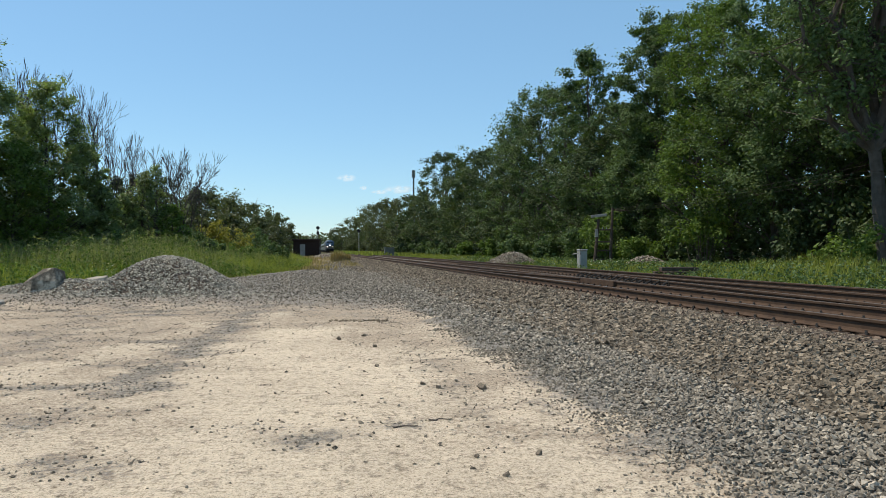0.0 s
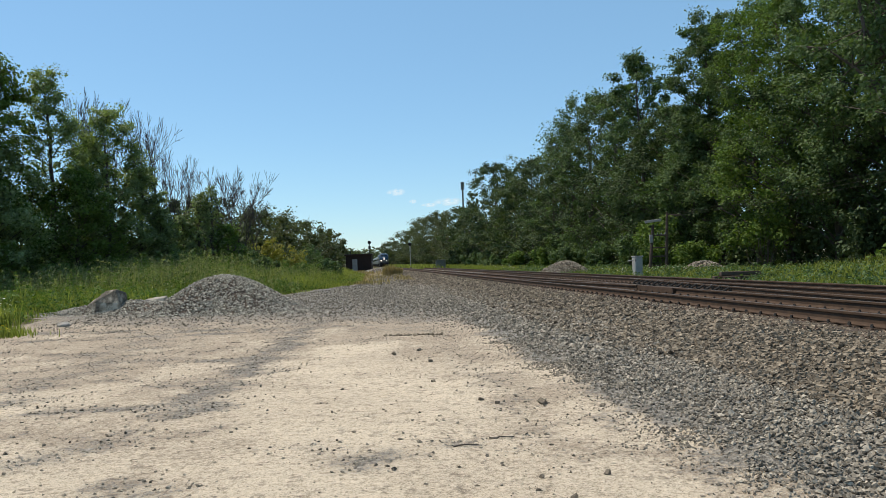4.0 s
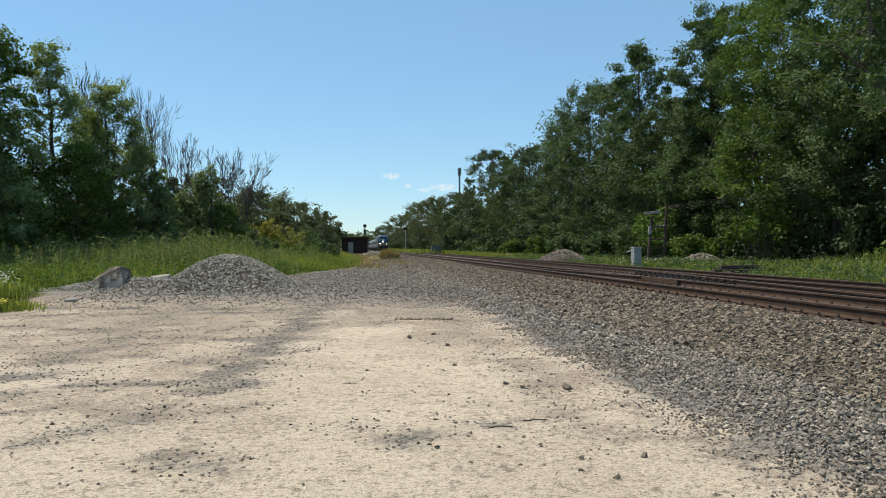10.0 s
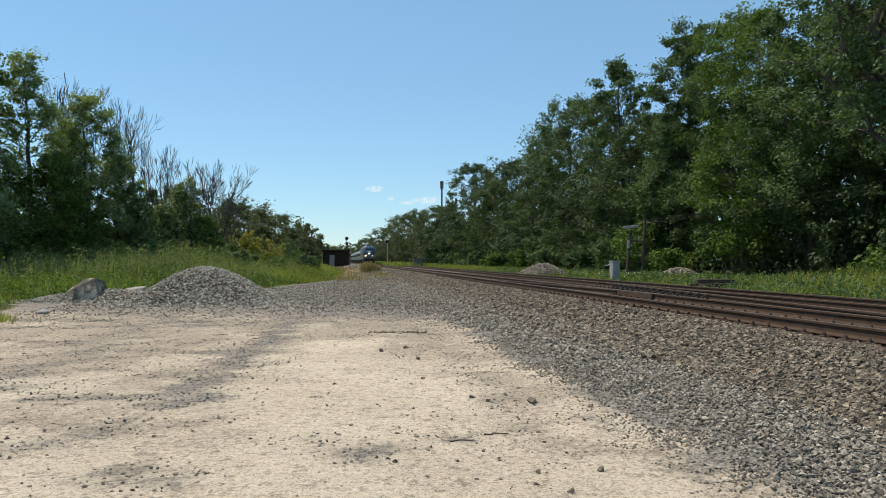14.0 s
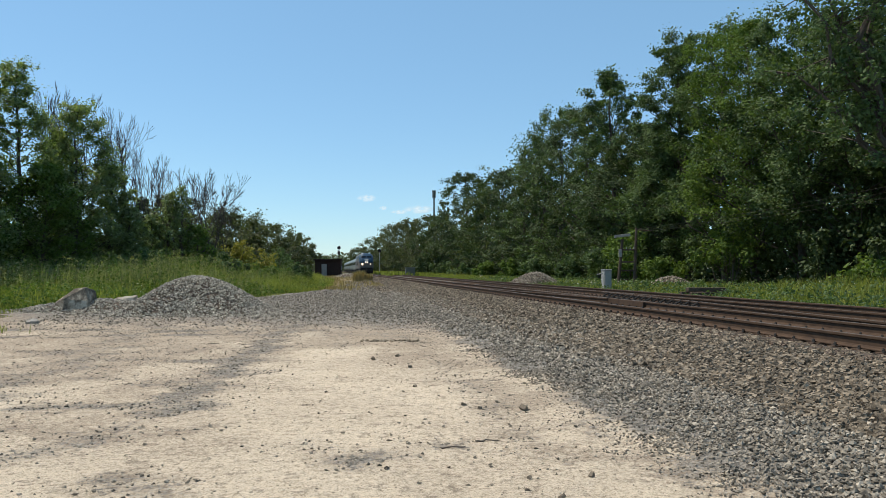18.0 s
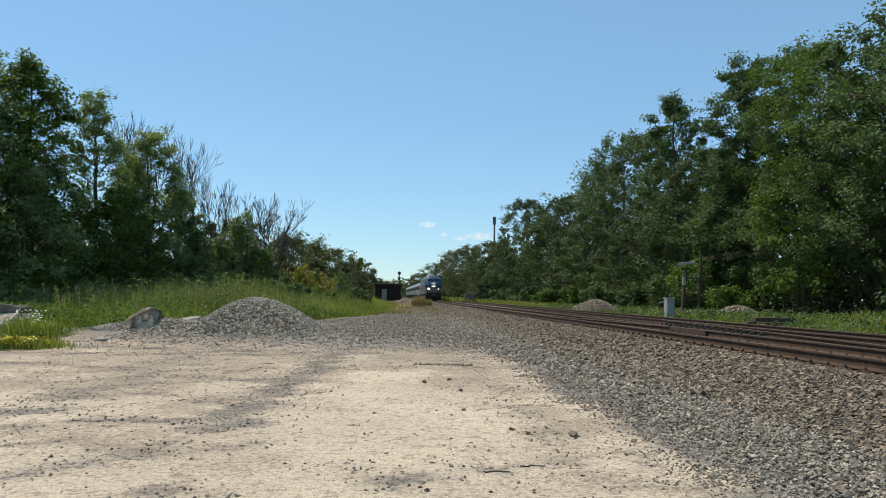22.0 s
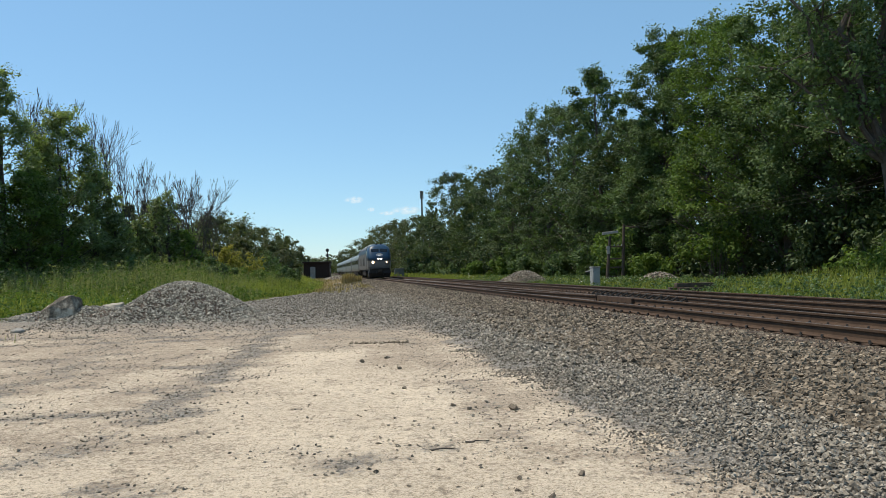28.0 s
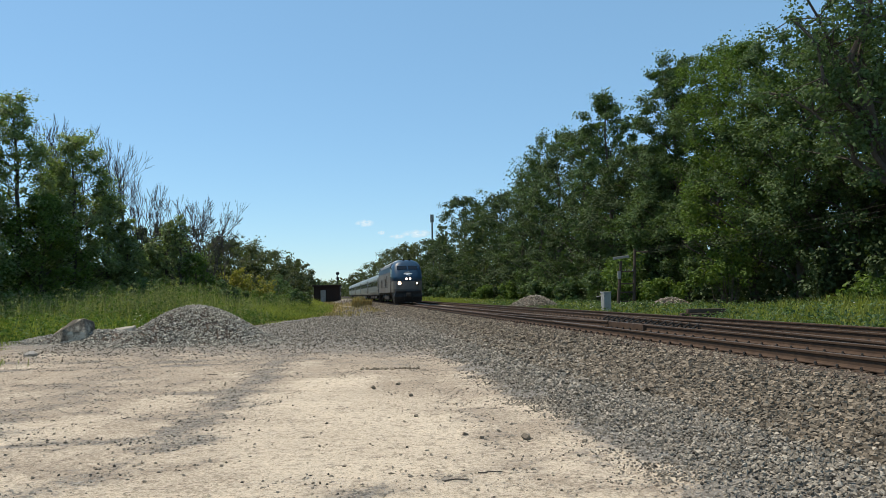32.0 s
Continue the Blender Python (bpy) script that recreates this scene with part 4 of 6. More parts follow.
LEFT_TREES = [(-38.4, 46, 17.6, 4.8), (-36.2, 49, 18.2, 4.4), (-33.9, 52, 16.8, 4.0), (-30.9, 56, 15.2, 3.3), (-28.5, 60, 13.0, 3.5), (-31.4, 63, 11.0, 3.0), (-27.4, 63, 8.6, 2.4),
              (-26.4, 64, 5.4, 1.8), (-29.2, 56, 8.0, 3.0), (-24.8, 68, 7.0, 1.3), (-23.6, 68, 7.6, 1.1), (-22.6, 69, 4.2, 1.6), (-25.8, 67, 5.0, 1.5), (-32.0, 50, 9.5, 3.6), (-35.2, 46, 10.5, 3.8), (-39, 42, 11, 4.0)]
DEAD_TREES = [(-33.6, 66.5, 15.5, 2.6), (-32.6, 67, 15.0, 2.6), (-31.2, 68, 14.0, 2.4), (-34.4, 68, 16.1, 2.8), (-33.2, 70, 15.8, 2.9), (-31.7, 72, 15.2, 3.2), (-28.2, 68.5, 15.8, 4.6), (-28.8, 74, 13.8, 3.3), (-26.4, 74, 11.3, 3.0), (-22.9, 72, 11.2, 3.6), (-22.4, 72, 7.8, 2.8), (-25.2, 75, 11.6, 2.4), (-36, 70, 15.5, 2.4), (-30.3, 72, 14.5, 2.6), (-27.6, 73, 12.6, 2.2), (-24.8, 73, 10.2, 2.4), (-24.4, 76, 11, 2.2), (-22.9, 74, 9.4, 2.4), (-21.6, 73, 7.0, 2.0), (-30.0, 68, 14, 2.4)]
LOW_TREES = [(-32.7, 110, 7.6, 5.4), (-32.0, 121, 7.4, 5.4), (-33.4, 140, 7.7, 6.4), (-33.0, 152, 6.0, 5.0), (-35.0, 172, 8.6, 4.0), (-38, 100, 9, 5), (-44, 128, 11, 6), (-46, 160, 12, 7)]
for i, (x, y, h, rad) in enumerate(RIGHT_TREES):
    tree(x, y, h, rad, 100 + i, (M_LEAF, M_LEAF, M_LEAF_LIGHT)[i % 3], "tall leafy cottonwood with a full green crown", 0.175 if i in (0, 1, 2, 3, 4, 10) else 0.28, 36000 if i in (0, 1, 2, 3, 4, 10) else 12000, 0.22 if i in (2, 3, 4, 5, 6) else 0.10, lobes=64)
for i, (x, y, h, rad) in enumerate(MID_TREES):
    tree(x, y, h, rad, 200 + i, (M_LEAF, M_LEAF_DARK)[i % 2], "tall leafy green tree at the wood's edge", 0.235, 29000, 0.05, lobes=72)
for i, (x, y, h, rad) in enumerate(FAR_TREES):
    tree(x, y, h, rad, 300 + i, (M_LEAF_DARK, M_LEAF_HAZED)[i > 4], "distant full-crowned green tree beside the line", 0.26 + 0.0006 * y, 17000 if y < 200 else 10000, 0.03, lobes=56)
for i, (x, y, h, rad) in enumerate(LEFT_TREES):
    tree(x, y, h, rad, 400 + i, (M_LEAF_BROAD, M_LEAF_BROAD, M_LEAF_LIGHT)[i % 3], "dense dark green tree behind the weedy bank", 0.18 if i > 2 else 0.20, (800 if i > 2 else 9000) + 1800 * rad * rad, 0.02, lobes=64 if i > 2 else 84, pointed=0.55)
for i, (x, y, h, rad) in enumerate(DEAD_TREES):
    bare_tree(x, y, (1.0 if x < -31 else 0.85) * h, rad, 500 + i, "grey leafless dead tree with fine bare twigs")
forked_tree(18.55, 34.5, 18.4, 150, M_LEAF, "old forked cottonwood with an open crown")
forked_tree(23.6, 40.0, 19.5, 151, M_LEAF, "old forked cottonwood with an open crown")
bare_tree(-13.5, 243, 12.5, 7, 520, "grey half-dead tree among the distant green ones")
for i, (x, y, h, rad) in enumerate(LOW_TREES):
    tree(x, y, h, rad, 600 + i, M_LEAF_HAZED, "low dark green tree in the distant thicket", 0.36, 7000, 0.02, lobes=40)


def bush(x, y, h, rad, seed, mat, label, leaf=0.16, count=1800):
    """A shrub: several stems from the ground, leaves down to the grass."""
    r = random.Random(seed)
    e = empty("bush", pose(x, y, float(ground_z(x, y)) - 0.03), label, "bush", "bushes at the wood's edge")
    bm = bmesh.new()
    ends, sizes = [], []
    for i in range(9):
        a, d = i * 2.4 + r.random(), rad * r.uniform(0.15, 0.85)
        tip = Vector((math.cos(a) * d, math.sin(a) * d, h * r.uniform(0.35, 0.95) * (1.1 - 0.5 * d / rad)))
        branch(bm, (0, 0, 0), tip, 0.03, 0.008, r, 4, 0.1, 3)
        for k in range(4):
            ends.append(tip * r.uniform(0.55, 1.0) + Vector((r.gauss(0, 1), r.gauss(0, 1), r.gauss(0, 0.7))) * rad * 0.22)
            sizes.append(rad * r.uniform(0.16, 0.34))
    part("stem", bm, M_BARK, e)
    v, f = leaf_cards(np.array([tuple(q) for q in ends]), np.array(sizes), count // len(ends), leaf)
    v[:, 2] = np.clip(v[:, 2], 0.03, None)
    quads("foliage", v, f, mat, e)
    return e


def woods(name, label, n, s0, s1, o0, o1, height, leaf, mat, seed):
    """Depth of the woodland behind its front trees."""
    g = np.random.default_rng(seed)
    s, o = s0 + (s1 - s0) * g.random(n), o0 + (o1 - o0) * g.random(n)
    x, y = o * CT - s * ST, o * ST + s * CT
    top = height * (0.82 + 0.20 * lumps(x, y, seed, 13.0))
    z = ground_z(x, y) + top * g.random(n) ** 0.8
    v, f = leaf_cards(np.stack([x, y, z], -1), np.full(n, leaf * 1.2), 3, leaf)
    v[:, 2] = np.clip(v[:, 2], 0.1, None)
    return tagged(quads(name, v, f, mat), label, "woods", kind="stuff")


# beyond the tracks the wood's inner shade is partly put into darker leaves
woods("woodland", "deep shaded woods behind the trees beyond the tracks", 9000, 15, 130, 28, 42, 13.5, 0.50, M_LEAF_DARK, 61)
woods("woodland", "distant woods running along the line", 10000, 130, 520, 24, 60, 14.5, 0.85, M_LEAF_HAZED, 62)
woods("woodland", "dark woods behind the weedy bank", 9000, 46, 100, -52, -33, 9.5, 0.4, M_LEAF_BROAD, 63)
woods("woodland", "low distant thicket left of the line", 9000, 95, 420, -52, -14, 6.2, 0.7, M_LEAF_HAZED, 64)
woods("woodland", "far woods where the line vanishes", 3500, 560, 720, -90, 60, 13.0, 2.2, M_LEAF_HAZED, 65)
# dark leaf colour here deepens the shade under the crowns
woods("woodland", "undergrowth below the trees beyond the tracks, shade put into its leaf colour", 15000, 18, 130, 26.5, 33, 4.6, 0.30, M_LEAF_DARK, 66)
woods("woodland", "leafy depth between the trees on the bank", 9000, 48, 74, -42, -31.5, 7.0, 0.24, M_LEAF_BROAD, 68)
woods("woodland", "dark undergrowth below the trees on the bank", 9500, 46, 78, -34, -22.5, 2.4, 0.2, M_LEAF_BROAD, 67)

# the shrub at (19.4, 45.2) gets dark leaves in place of tree shade
for i, (x, y, h, rad, m) in enumerate([
        (14.6, 60.5, 3.2, 1.9, M_LEAF_LIGHT), (12.8, 64.0, 5.2, 2.2, M_LEAF_LIGHT), (11.6, 70.5, 4.4, 2.2, M_LEAF), (17.0, 53.5, 6.2, 2.4, M_LEAF_LIGHT), (19.4, 45.2, 4.2, 1.6, M_LEAF_DARK),
        (10.2, 80, 3.6, 2.0, M_LEAF), (8.2, 95, 3.4, 2.0, M_LEAF), (6.2, 108, 3.2, 2.0, M_LEAF_LIGHT), (3.0, 126, 2.8, 1.9, M_LEAF_LIGHT), (-0.8, 148, 2.8, 2.4, M_LEAF),
        (-4.6, 168, 3.6, 3.0, M_LEAF), (-9.0, 195, 4.0, 3.4, M_LEAF_DARK), (20.5, 40.5, 3.4, 1.9, M_LEAF_DARK), (21.8, 35, 3.2, 1.9, M_LEAF), (18.4, 36.0, 1.7, 2.2, M_LEAF_LIGHT), (19.5, 33.5, 1.9, 2.2, M_LEAF_LIGHT)]):
    bush(x, y, h, rad, 700 + i, m, "leafy green shrub in front of the wood", 0.17 + 0.0012 * y, 2400)
for i, (x, y, h, rad, m) in enumerate([
        (-21.6, 78, 4.4, 1.5, M_LEAF_YELLOW), (-20.2, 81, 3.6, 1.6, M_LEAF_YELLOW), (-18.4, 84, 3.2, 1.8, M_LEAF), (-21.0, 92, 4.0, 2.2, M_LEAF), (-17.0, 72.5, 2.5, 1.7, M_LEAF_LIGHT),
        (-15.4, 75, 2.4, 1.6, M_LEAF), (-19.8, 66, 2.5, 1.6, M_LEAF), (-23.4, 60, 2.2, 1.5, M_LEAF), (-17.6, 62, 2.2, 1.1, M_LEAF_DARK)]):
    bush(x, y, h, rad, 730 + i, m, "yellowing leafy shrub in the tall weeds" if m is M_LEAF_YELLOW else "green shrub in the tall weeds on the bank", 0.20, 2000)


# ---- grass and weeds ----
def blades(name, x, y, h, width, mat, label, lean=0.6, base=None):
    n = len(x)
    z = ground_z(x, y) if base is None else base
    a = rng.random(n) * 6.283
    d = np.stack([np.cos(a), np.sin(a), np.zeros(n)], -1)
    q = np.stack([np.sin(a * 3.7), np.cos(a * 3.7), np.zeros(n)], -1)
    p = np.stack([x, y, z - 0.02], -1)
    w = (np.asarray(width) * (0.6 + 0.8 * rng.random(n)))[:, None]
    up = np.stack([np.zeros(n), np.zeros(n), np.asarray(h) * np.ones(n)], -1)
    bend = q * (np.asarray(h) * lean * rng.random(n))[:, None]
    v = np.stack([p - d * w * 0.5, p + d * w * 0.5, p + up * 0.6 + bend * 0.35 + d * w * 0.38, p + up * 0.6 + bend * 0.35 - d * w * 0.38, p + up + bend], 1)
    b = 5 * np.arange(n)[:, None]
    f = np.concatenate([b + np.array([[0, 1, 2]]), b + np.array([[0, 2, 3]]), b + np.array([[3, 2, 4]])])
    return tagged(quads(name, v.reshape(-1, 3), f, mat), label, "grass", kind="stuff")


def build_grass():
    def field(n, x0, x1, y0, y1, power=1.0):
        return x0 + (x1 - x0) * rng.random(n), y0 + (y1 - y0) * rng.random(n) ** power
    # lot's edge and bank on the left
    x, y = field(62000, -46, -10.5, 18.8, 78, 1.1)
    k = x < left_edge(y) + 0.5 * lumps(x, y, 71, 2.0) - 0.1
    x, y = x[k], y[k]
    depth = left_edge(y) - x
    h = (0.16 + 0.75 * smooth(depth, 0.0, 5.0)) * (0.65 + 0.35 * lumps(x, y, 72, 3.0) ** 2 + 0.4 * rng.random(len(x)))
    h = h * (0.3 + 0.7 * smooth(y, 25, 31)) * (0.75 + 0.5 * np.clip(lumps(x, y, 90, 1.4), -0.7, 1.2))
    k = ~((x < -15.3) & (x > -18.6) & (y > 22.8) & (y < 25.6))
    x, y, h = x[k], y[k], h[k]
    blades("grass", x, y, h, 0.035, M_GRASS, "rank green grass and weeds on the low bank")
    x, y = field(26000, -40, -14, 44, 76)
    k = (left_edge(y) - x > 2.6 + 1.2 * lumps(x, y, 73, 4.0)) & (lumps(x, y, 79, 1.6) + 0.5 * rng.standard_normal(26000) > 0.2)
    x, y = x[k], y[k]
    blades("reeds", x, y, 0.8 + 0.5 * rng.random(len(x)) + 0.25 * lumps(x, y, 74, 2.5), 0.03, M_REED, "grey-green reeds along the top of the bank", 0.7)
    x, y = field(16000, -42, -13, 46, 80)
    k = (left_edge(y) - x > 3.4 + 1.6 * lumps(x, y, 73, 4.0)) & (lumps(x, y, 81, 2.6) + 0.4 * rng.standard_normal(16000) > 0.1)
    x, y = x[k], y[k]
    blades("reeds", x, y, 1.15 + 0.6 * rng.random(len(x)) + 0.25 * lumps(x, y, 82, 3.0), 0.045, M_REED, "tall plumed reeds in a thick stand on the bank", 0.3)
    # leggy weeds with plumes between the reeds: upright stacks of narrow leaves
    x, y = field(4200, -40, -12.5, 42, 82)
    k = (left_edge(y) - x > 1.0 + 1.0 * lumps(x, y, 73, 4.0)) & (lumps(x, y, 80, 2.0) + 0.6 * rng.standard_normal(4200) > -0.1)
    x, y = x[k], y[k]
    top = (0.55 + 0.95 * smooth(left_edge(y) - x, 1.0, 5.0)) * (0.7 + 0.6 * rng.random(len(x)))
    up = np.linspace(0.15, 1.0, 5)
    c = np.stack([np.repeat(x, 5), np.repeat(y, 5), np.repeat(ground_z(x, y), 5) + (top[:, None] * up[None]).ravel()], -1)
    half = len(c) // 10 * 5
    for cc, mt in ((c[:half], M_LEAF_LIGHT), (c[half:], M_REED)):
        v, f = leaf_cards(cc, np.full(len(cc), 0.16), 5, 0.12)
        tagged(quads("weeds", v, f, mt), "tall leggy weeds along the top of the bank", "weeds", kind="stuff")
    x, y = field(24000, -20, -11, 56, 100)
    k = (x < left_edge(y) - 0.1)
    x, y = x[k], y[k]
    blades("grass", x, y, (0.28 + 0.7 * smooth(left_edge(y) - x, 0, 3)) * (0.7 + 0.6 * rng.random(len(x))), 0.04, M_GRASS, "light green grass on the bank beside the access track", 0.8)
    # broad-leaved weeds among the grass on both sides
    x, y = field(24000, -44, -11, 19, 76, 1.0)
    k = ~((x < -15.3) & (x > -18.6) & (y > 22.8) & (y < 25.6)) & (x < left_edge(y) - 0.3) & (lumps(x, y, 77, 3.2) + 0.5 * rng.standard_normal(len(x)) > 0.15)
    x, y = x[k], y[k]
    v, f = leaf_cards(np.stack([x, y, ground_z(x, y) + 0.15 + 0.75 * rng.random(len(x)) * smooth(left_edge(y) - x, 0, 4) * (0.3 + 0.7 * smooth(y, 27, 31))], -1), np.full(len(x), 0.28), 5, 0.15)
    tagged(quads("weeds", v, f, M_LEAF_LIGHT), "broad-leaved green weeds growing through the grass", "weeds", kind="stuff")
    s, o = 14 + 80 * rng.random(14000) ** 1.2, 14.6 + 8.5 * rng.random(14000)
    x, y = o * CT - s * ST, o * ST + s * CT
    k = lumps(x, y, 78, 3.0) + 0.5 * rng.standard_normal(len(x)) > 0.2
    x, y, o = x[k], y[k], o[k]
    v, f = leaf_cards(np.stack([x, y, ground_z(x, y) + 0.1 + 0.5 * rng.random(len(x)) * smooth(o, 14.5, 18)], -1), np.full(len(x), 0.26), 5, 0.14)
    tagged(quads("weeds", v, f, M_LEAF), "broad-leaved green weeds on the verge", "weeds", kind="stuff")
    # beyond the tracks
    s, o = 14 + 130 * rng.random(60000) ** 1.25, 14.2 + 9.5 * rng.random(60000)
    x, y = o * CT - s * ST, o * ST + s * CT
    mound = np.exp(-(((x - 19) / 5) ** 2 + ((y - 36) / 7) ** 2))
    h = (0.22 + 0.30 * smooth(o, 14.5, 19) + 0.4 * mound) * (0.6 + 0.6 * rng.random(len(x)) + 0.25 * lumps(x, y, 75, 4.0))
    blades("grass", x, y, np.clip(h, 0.08, None), 0.035 + 0.0004 * s, M_GRASS, "bright green grass verge beyond the tracks")
    s, o = 140 + 260 * rng.random(9000), 10.5 + 14 * rng.random(9000)
    x, y = o * CT - s * ST, o * ST + s * CT
    blades("grass", x, y, 0.5 + 0.5 * rng.random(len(x)), 0.16, M_GRASS, "far green verge along the line")
    # dry tufts beside the access track
    s, o = 62 + 75 * rng.random(9000), -1.4 + 5.6 * rng.random(9000)
    k = lumps(o, s * 0.4, 76, 3.5) + 0.4 * rng.standard_normal(9000) > 0.25
    s, o = s[k], o[k]
    x, y = o * CT - s * ST, o * ST + s * CT
    blades("dry_grass", x, y, 0.12 + 0.28 * rng.random(len(x)), 0.05, M_STRAW, "straw-coloured dry grass beside the line", 0.5)
    for cx, cy, r, hh in ((-11.8, 92, 0.75, 1.25), (-11.0, 94, 0.45, 0.8)):
        n = 900
        a, d = rng.random(n) * 6.283, r * rng.random(n) ** 0.6
        blades("weed_clump", cx + d * np.cos(a), cy + d * np.sin(a), hh * (0.5 + 0.6 * rng.random(n)), 0.05, M_STRAW, "olive-brown weed clump beside the track", 0.4)


build_grass()


def flowers(name, x, y, h, size, mat, label):
    """Flower heads on stalks: flat little umbels."""
    n = len(x)
    z = ground_z(x, y)
    k = 6
    a = np.arange(k) * 6.283 / k
    v = np.stack([x[:, None] + size[:, None] * np.cos(a), y[:, None] + size[:, None] * np.sin(a), (z + h)[:, None] + size[:, None] * 0.5 * np.sin(a + x[:, None] * 9)], -1).reshape(-1, 3)
    st = np.stack([np.stack([x - 0.008, y, z], -1), np.stack([x + 0.008, y, z], -1), np.stack([x, y, z + h], -1)], 1).reshape(-1, 3)
    tagged(quads(name, v, np.arange(n * k).reshape(n, k), mat), label, "flowers", kind="stuff")
    tagged(quads(name + "_stalks", st, np.arange(n * 3).reshape(n, 3), M_GRASS), "thin green stalks of wild flowers", "flowers", kind="stuff")


def patch(n, cx, cy, rx, ry):
    return cx + rx * rng.standard_normal(n) * 0.5, cy + ry * rng.standard_normal(n) * 0.5


for cx, cy, rx, ry, n, hh in ((-15.0, 23.4, 0.7, 0.5, 200, 0.9), (-13.2, 34.6, 1.6, 0.8, 30, 1.1), (-24, 40, 6, 4, 60, 0.8), (9.4, 54, 2.6, 2.6, 110, 0.7), (1.4, 79, 2.0, 2.4, 70, 0.7), (17, 40, 3, 5, 50, 0.7)):
    x, y = patch(n, cx, cy, rx, ry)
    flowers("white_flowers", x, y, hh * (0.6 + 0.5 * rng.random(n)), 0.012 + 0.02 * rng.random(n), M_FLOWER, "white wild flower heads among the weeds")
x, y = patch(620, -13.7, 20.9, 0.75, 0.45)
flowers("yellow_flowers", x, y, 0.08 + 0.24 * rng.random(620), 0.014 + 0.018 * rng.random(620), M_YELLOWFLOWER, "low yellow wild flowers at the lot's edge")
x, y = patch(3600, -14.1, 21.2, 1.3, 0.7)
blades("weeds", x, y, 0.12 + 0.2 * rng.random(3600), 0.03, M_GRASS, "low green weeds under the yellow flowers")
x, y = patch(1500, -15.0, 23.4, 0.6, 0.6)
blades("weeds", x, y, 0.35 + 0.5 * rng.random(1500), 0.03, M_GRASS, "tall leggy weeds round the concrete block")


# ---- concrete block at the lot's corner ----
def concrete_block():
    e = empty("concrete_block", pose(-16.45, 24.3, float(ground_z(-16.45, 24.3)), 0, 0, 6), "tumbled weathered concrete block with a dark mossy top", "concrete block")
    body = [(x, y, z) for x in (-1.0, 0.62) for y, z in ((-0.66, -0.1), (-0.66, 0.48), (-0.12, 0.90), (0.6, 0.92), (0.62, -0.1))] + [(-0.3, -0.72, 0.45), (0.2, -0.70, 0.5)]
    part("block", hewn_mesh(body, 12), M_PALESTONE, e)
    cap = [(-1.12, -0.22, 0.88), (-1.1, 0.65, 0.9), (0.70, 0.62, 0.88), (0.74, -0.16, 0.84), (0.1, -0.26, 0.88), (-1.05, -0.16, 1.10), (-0.5, -0.20, 1.16), (0.2, -0.14, 1.12), (0.62, -0.05, 1.02), (0.6, 0.5, 1.06), (-1.0, 0.55, 1.14)]
    part("cap", hewn_mesh(cap, 15), M_MOSSY, e, "dark mossy cap slab")
    part_rock = rock("stone", (-13.3, 24.6, 0.05), (0.22, 0.15, 0.10), 31, M_CONCRETE, "small pale stone beside the yellow flowers", 5)
    return e


concrete_block()


# ---- lineside things beyond the tracks ----
def relay_cabinet():
    x, y = 8.42, 50.0
    e = empty("relay_cabinet", pose(x, y, float(ground_z(x, y)) - 0.03, 0, 0, 12), "light grey metal relay cabinet on a concrete foot", "cabinet")
    boxed("foundation", (-0.32, -0.28, 0), (0.32, 0.28, 0.16), M_CONCRETE, e, "concrete foot", 0.02)
    boxed("housing", (-0.23, -0.24, 0.16), (0.23, 0.24, 1.36), M_GREYBOX, e, bevel=0.015)
    boxed("lid", (-0.26, -0.28, 1.36), (0.26, 0.28, 1.43), M_GREYBOX, e, "slightly overhanging pale lid", 0.02)
    d = boxed("door", (-0.20, -0.262, 0.22), (0.20, -0.243, 1.31), M_GREYBOX, e, bevel=0.008)
    boxed("handle", (0.13, -0.285, 0.72), (0.16, -0.262, 0.86), M_BLACK, d, "small dark handle", 0.004)
    for z in (0.4, 1.1):
        boxed("hinge", (-0.215, -0.272, z), (-0.19, -0.2625, z + 0.12), M_BLACK, d)
    rodded("arm", (-0.23, 0, 1.2), (-0.62, -0.05, 1.13), 0.03, M_PALEWOOD, e, "short pale arm")


M_RACKWOOD = painted("brown_rack_timber", (0.06, 0.043, 0.032), (0.12, 0.09, 0.07), 0.9, 0, 3, 0.6, 0.4)


